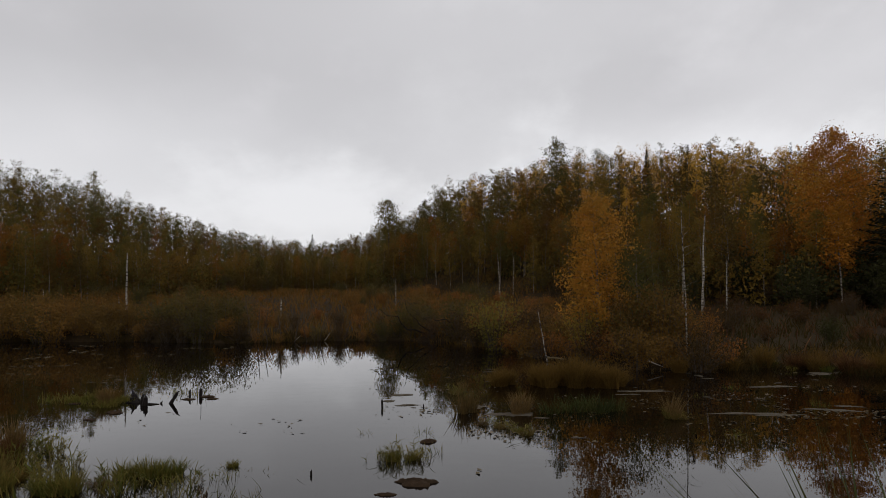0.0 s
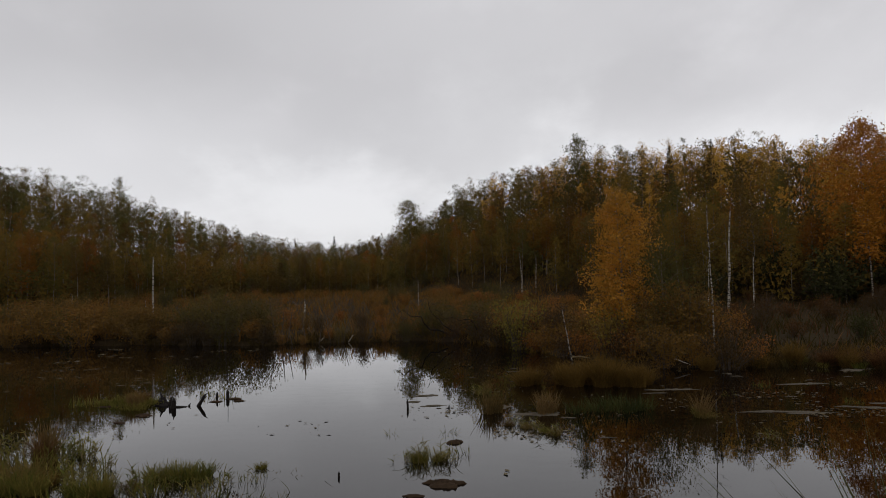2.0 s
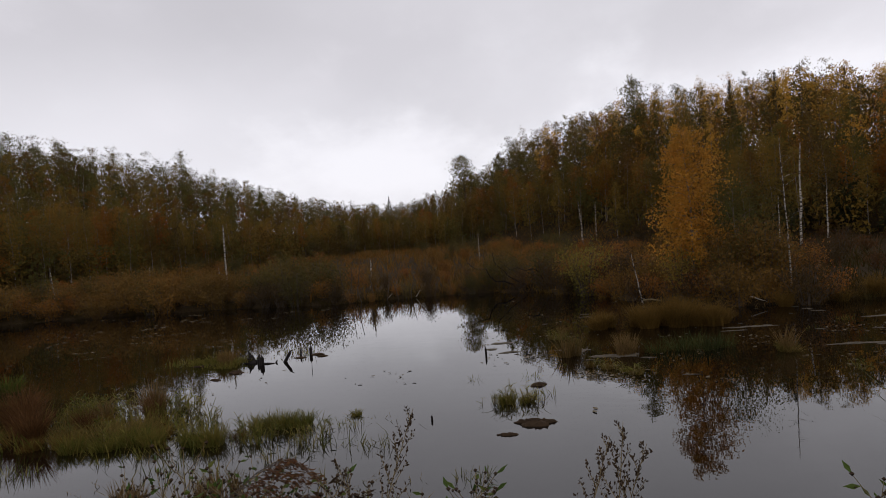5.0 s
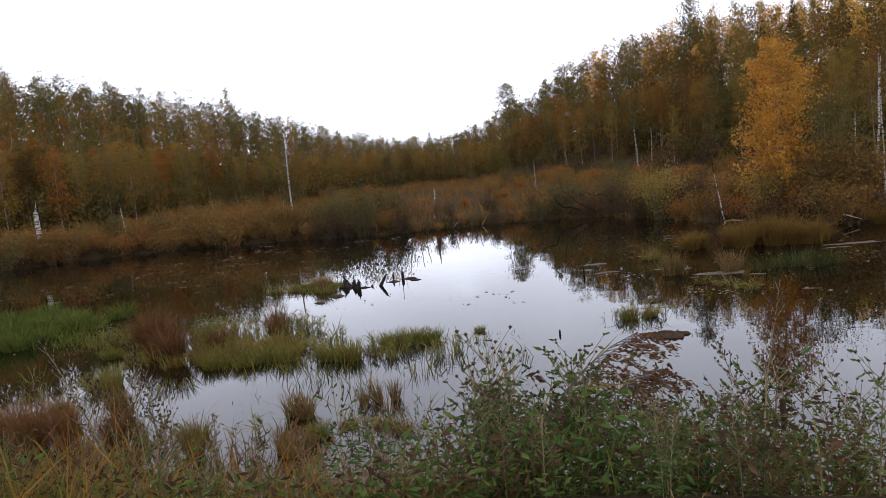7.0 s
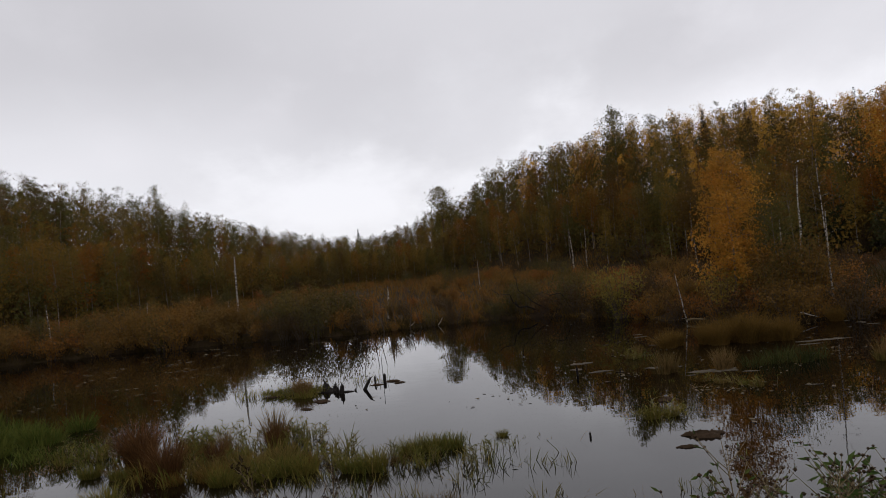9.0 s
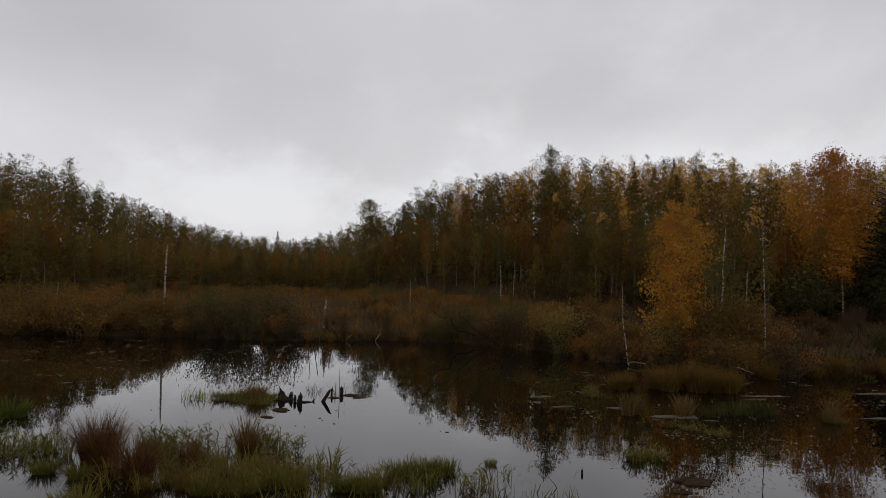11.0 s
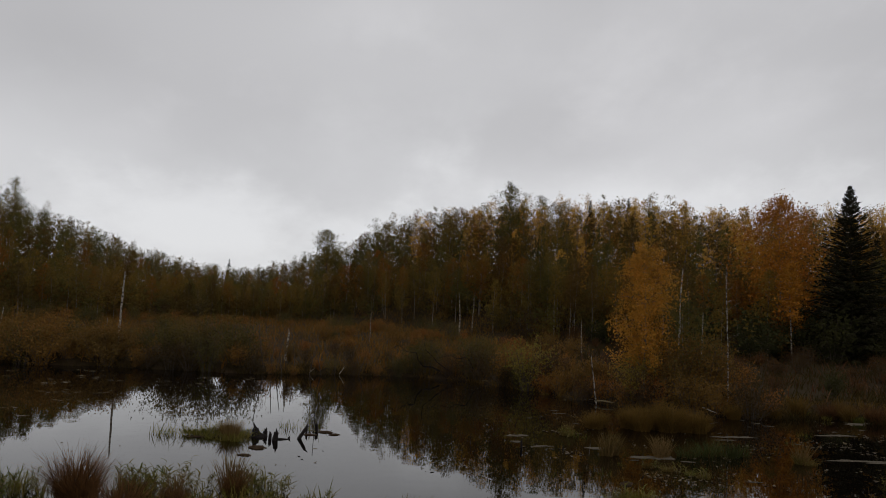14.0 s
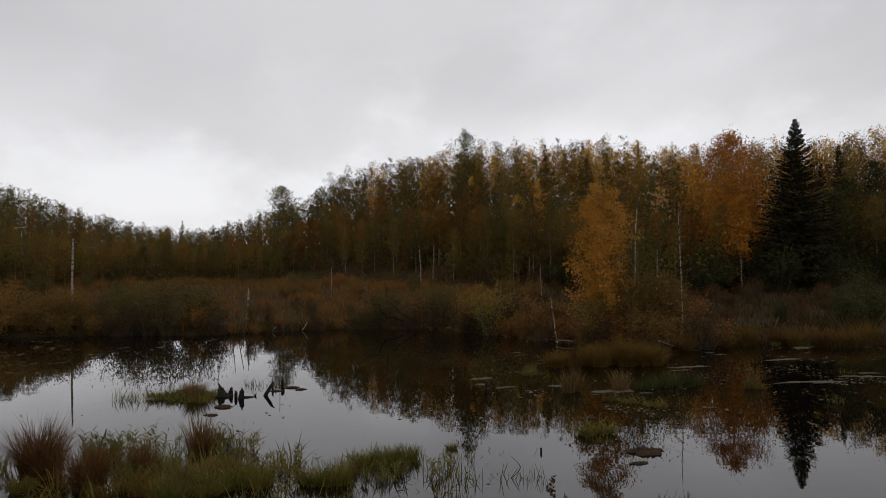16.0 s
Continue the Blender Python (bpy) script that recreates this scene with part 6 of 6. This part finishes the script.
bed("bank_tall_straw", "tall olive and straw grass on the near bank", GRASS_OLIVE, [(-7.6, 4.9, 1.8, 1.0), (-5.2, 4.8, 1.2, 0.9), (-10.0, 5.0, 1.6, 1.0), (-3.0, 4.9, 1.0, 0.6)], 900, 0.4, 1.0, 0.007, 408, 0.15, 0.35, 0.3, 0.25)
bed("drowned_sedge", "brown and straw sedge standing in the shallows by the bank", GRASS_TAN, [(-9.2, 7.3, 1.8, 0.8), (-12.0, 7.6, 1.6, 0.9), (-6.8, 7.8, 0.5, 0.4), (-5.4, 8.3, 0.7, 0.4), (-7.9, 6.6, 1.6, 0.5)], 1500, 0.25, 0.8, 0.012, 409, 0.15, 0.3, 0.3)
bed("drowned_red_sedge", "red-brown grass standing in the shallows by the bank", GRASS_RED, [(-8.4, 6.9, 2.2, 0.9), (-11.5, 7.0, 1.6, 0.9), (-5.4, 8.0, 0.8, 0.5), (-4.3, 6.8, 1.2, 0.6), (-6.2, 6.4, 1.0, 0.5)], 1500, 0.25, 0.75, 0.011, 410, 0.15, 0.4, 0.3)
bed("drowned_green_sedge", "green sedge standing in the shallows by the bank", GRASS_GREEN, [(-8.8, 7.0, 2.0, 0.9), (-5.2, 8.2, 0.8, 0.5), (-11.2, 7.3, 1.6, 0.9), (-3.6, 6.6, 1.2, 0.6), (-7.0, 6.3, 1.6, 0.5)], 1200, 0.2, 0.6, 0.011, 411, 0.2, 0.3, 0.3)
bed("tall_pond_reeds", "taller green reed blades along the grass bed's edge", GRASS_GREEN, [(-9.6, 12.7, 1.9, 0.5), (-8.2, 11.9, 0.9, 0.6), (-12.4, 13.2, 0.8, 0.5), (-10.9, 11.3, 0.9, 0.6)], 700, 0.35, 0.75, 0.02, 412, 0.2, 0.3, 0.25, 0.15)
bed("islet_sedge", "green and olive sedge on the islet beside the stumps", GRASS_GREEN, [(-11.2, 19.1, 0.9, 0.4), (-10.5, 18.8, 0.4, 0.25)], 700, 0.25, 0.6, 0.016, 414, -0.1, 0.4, 0.3)
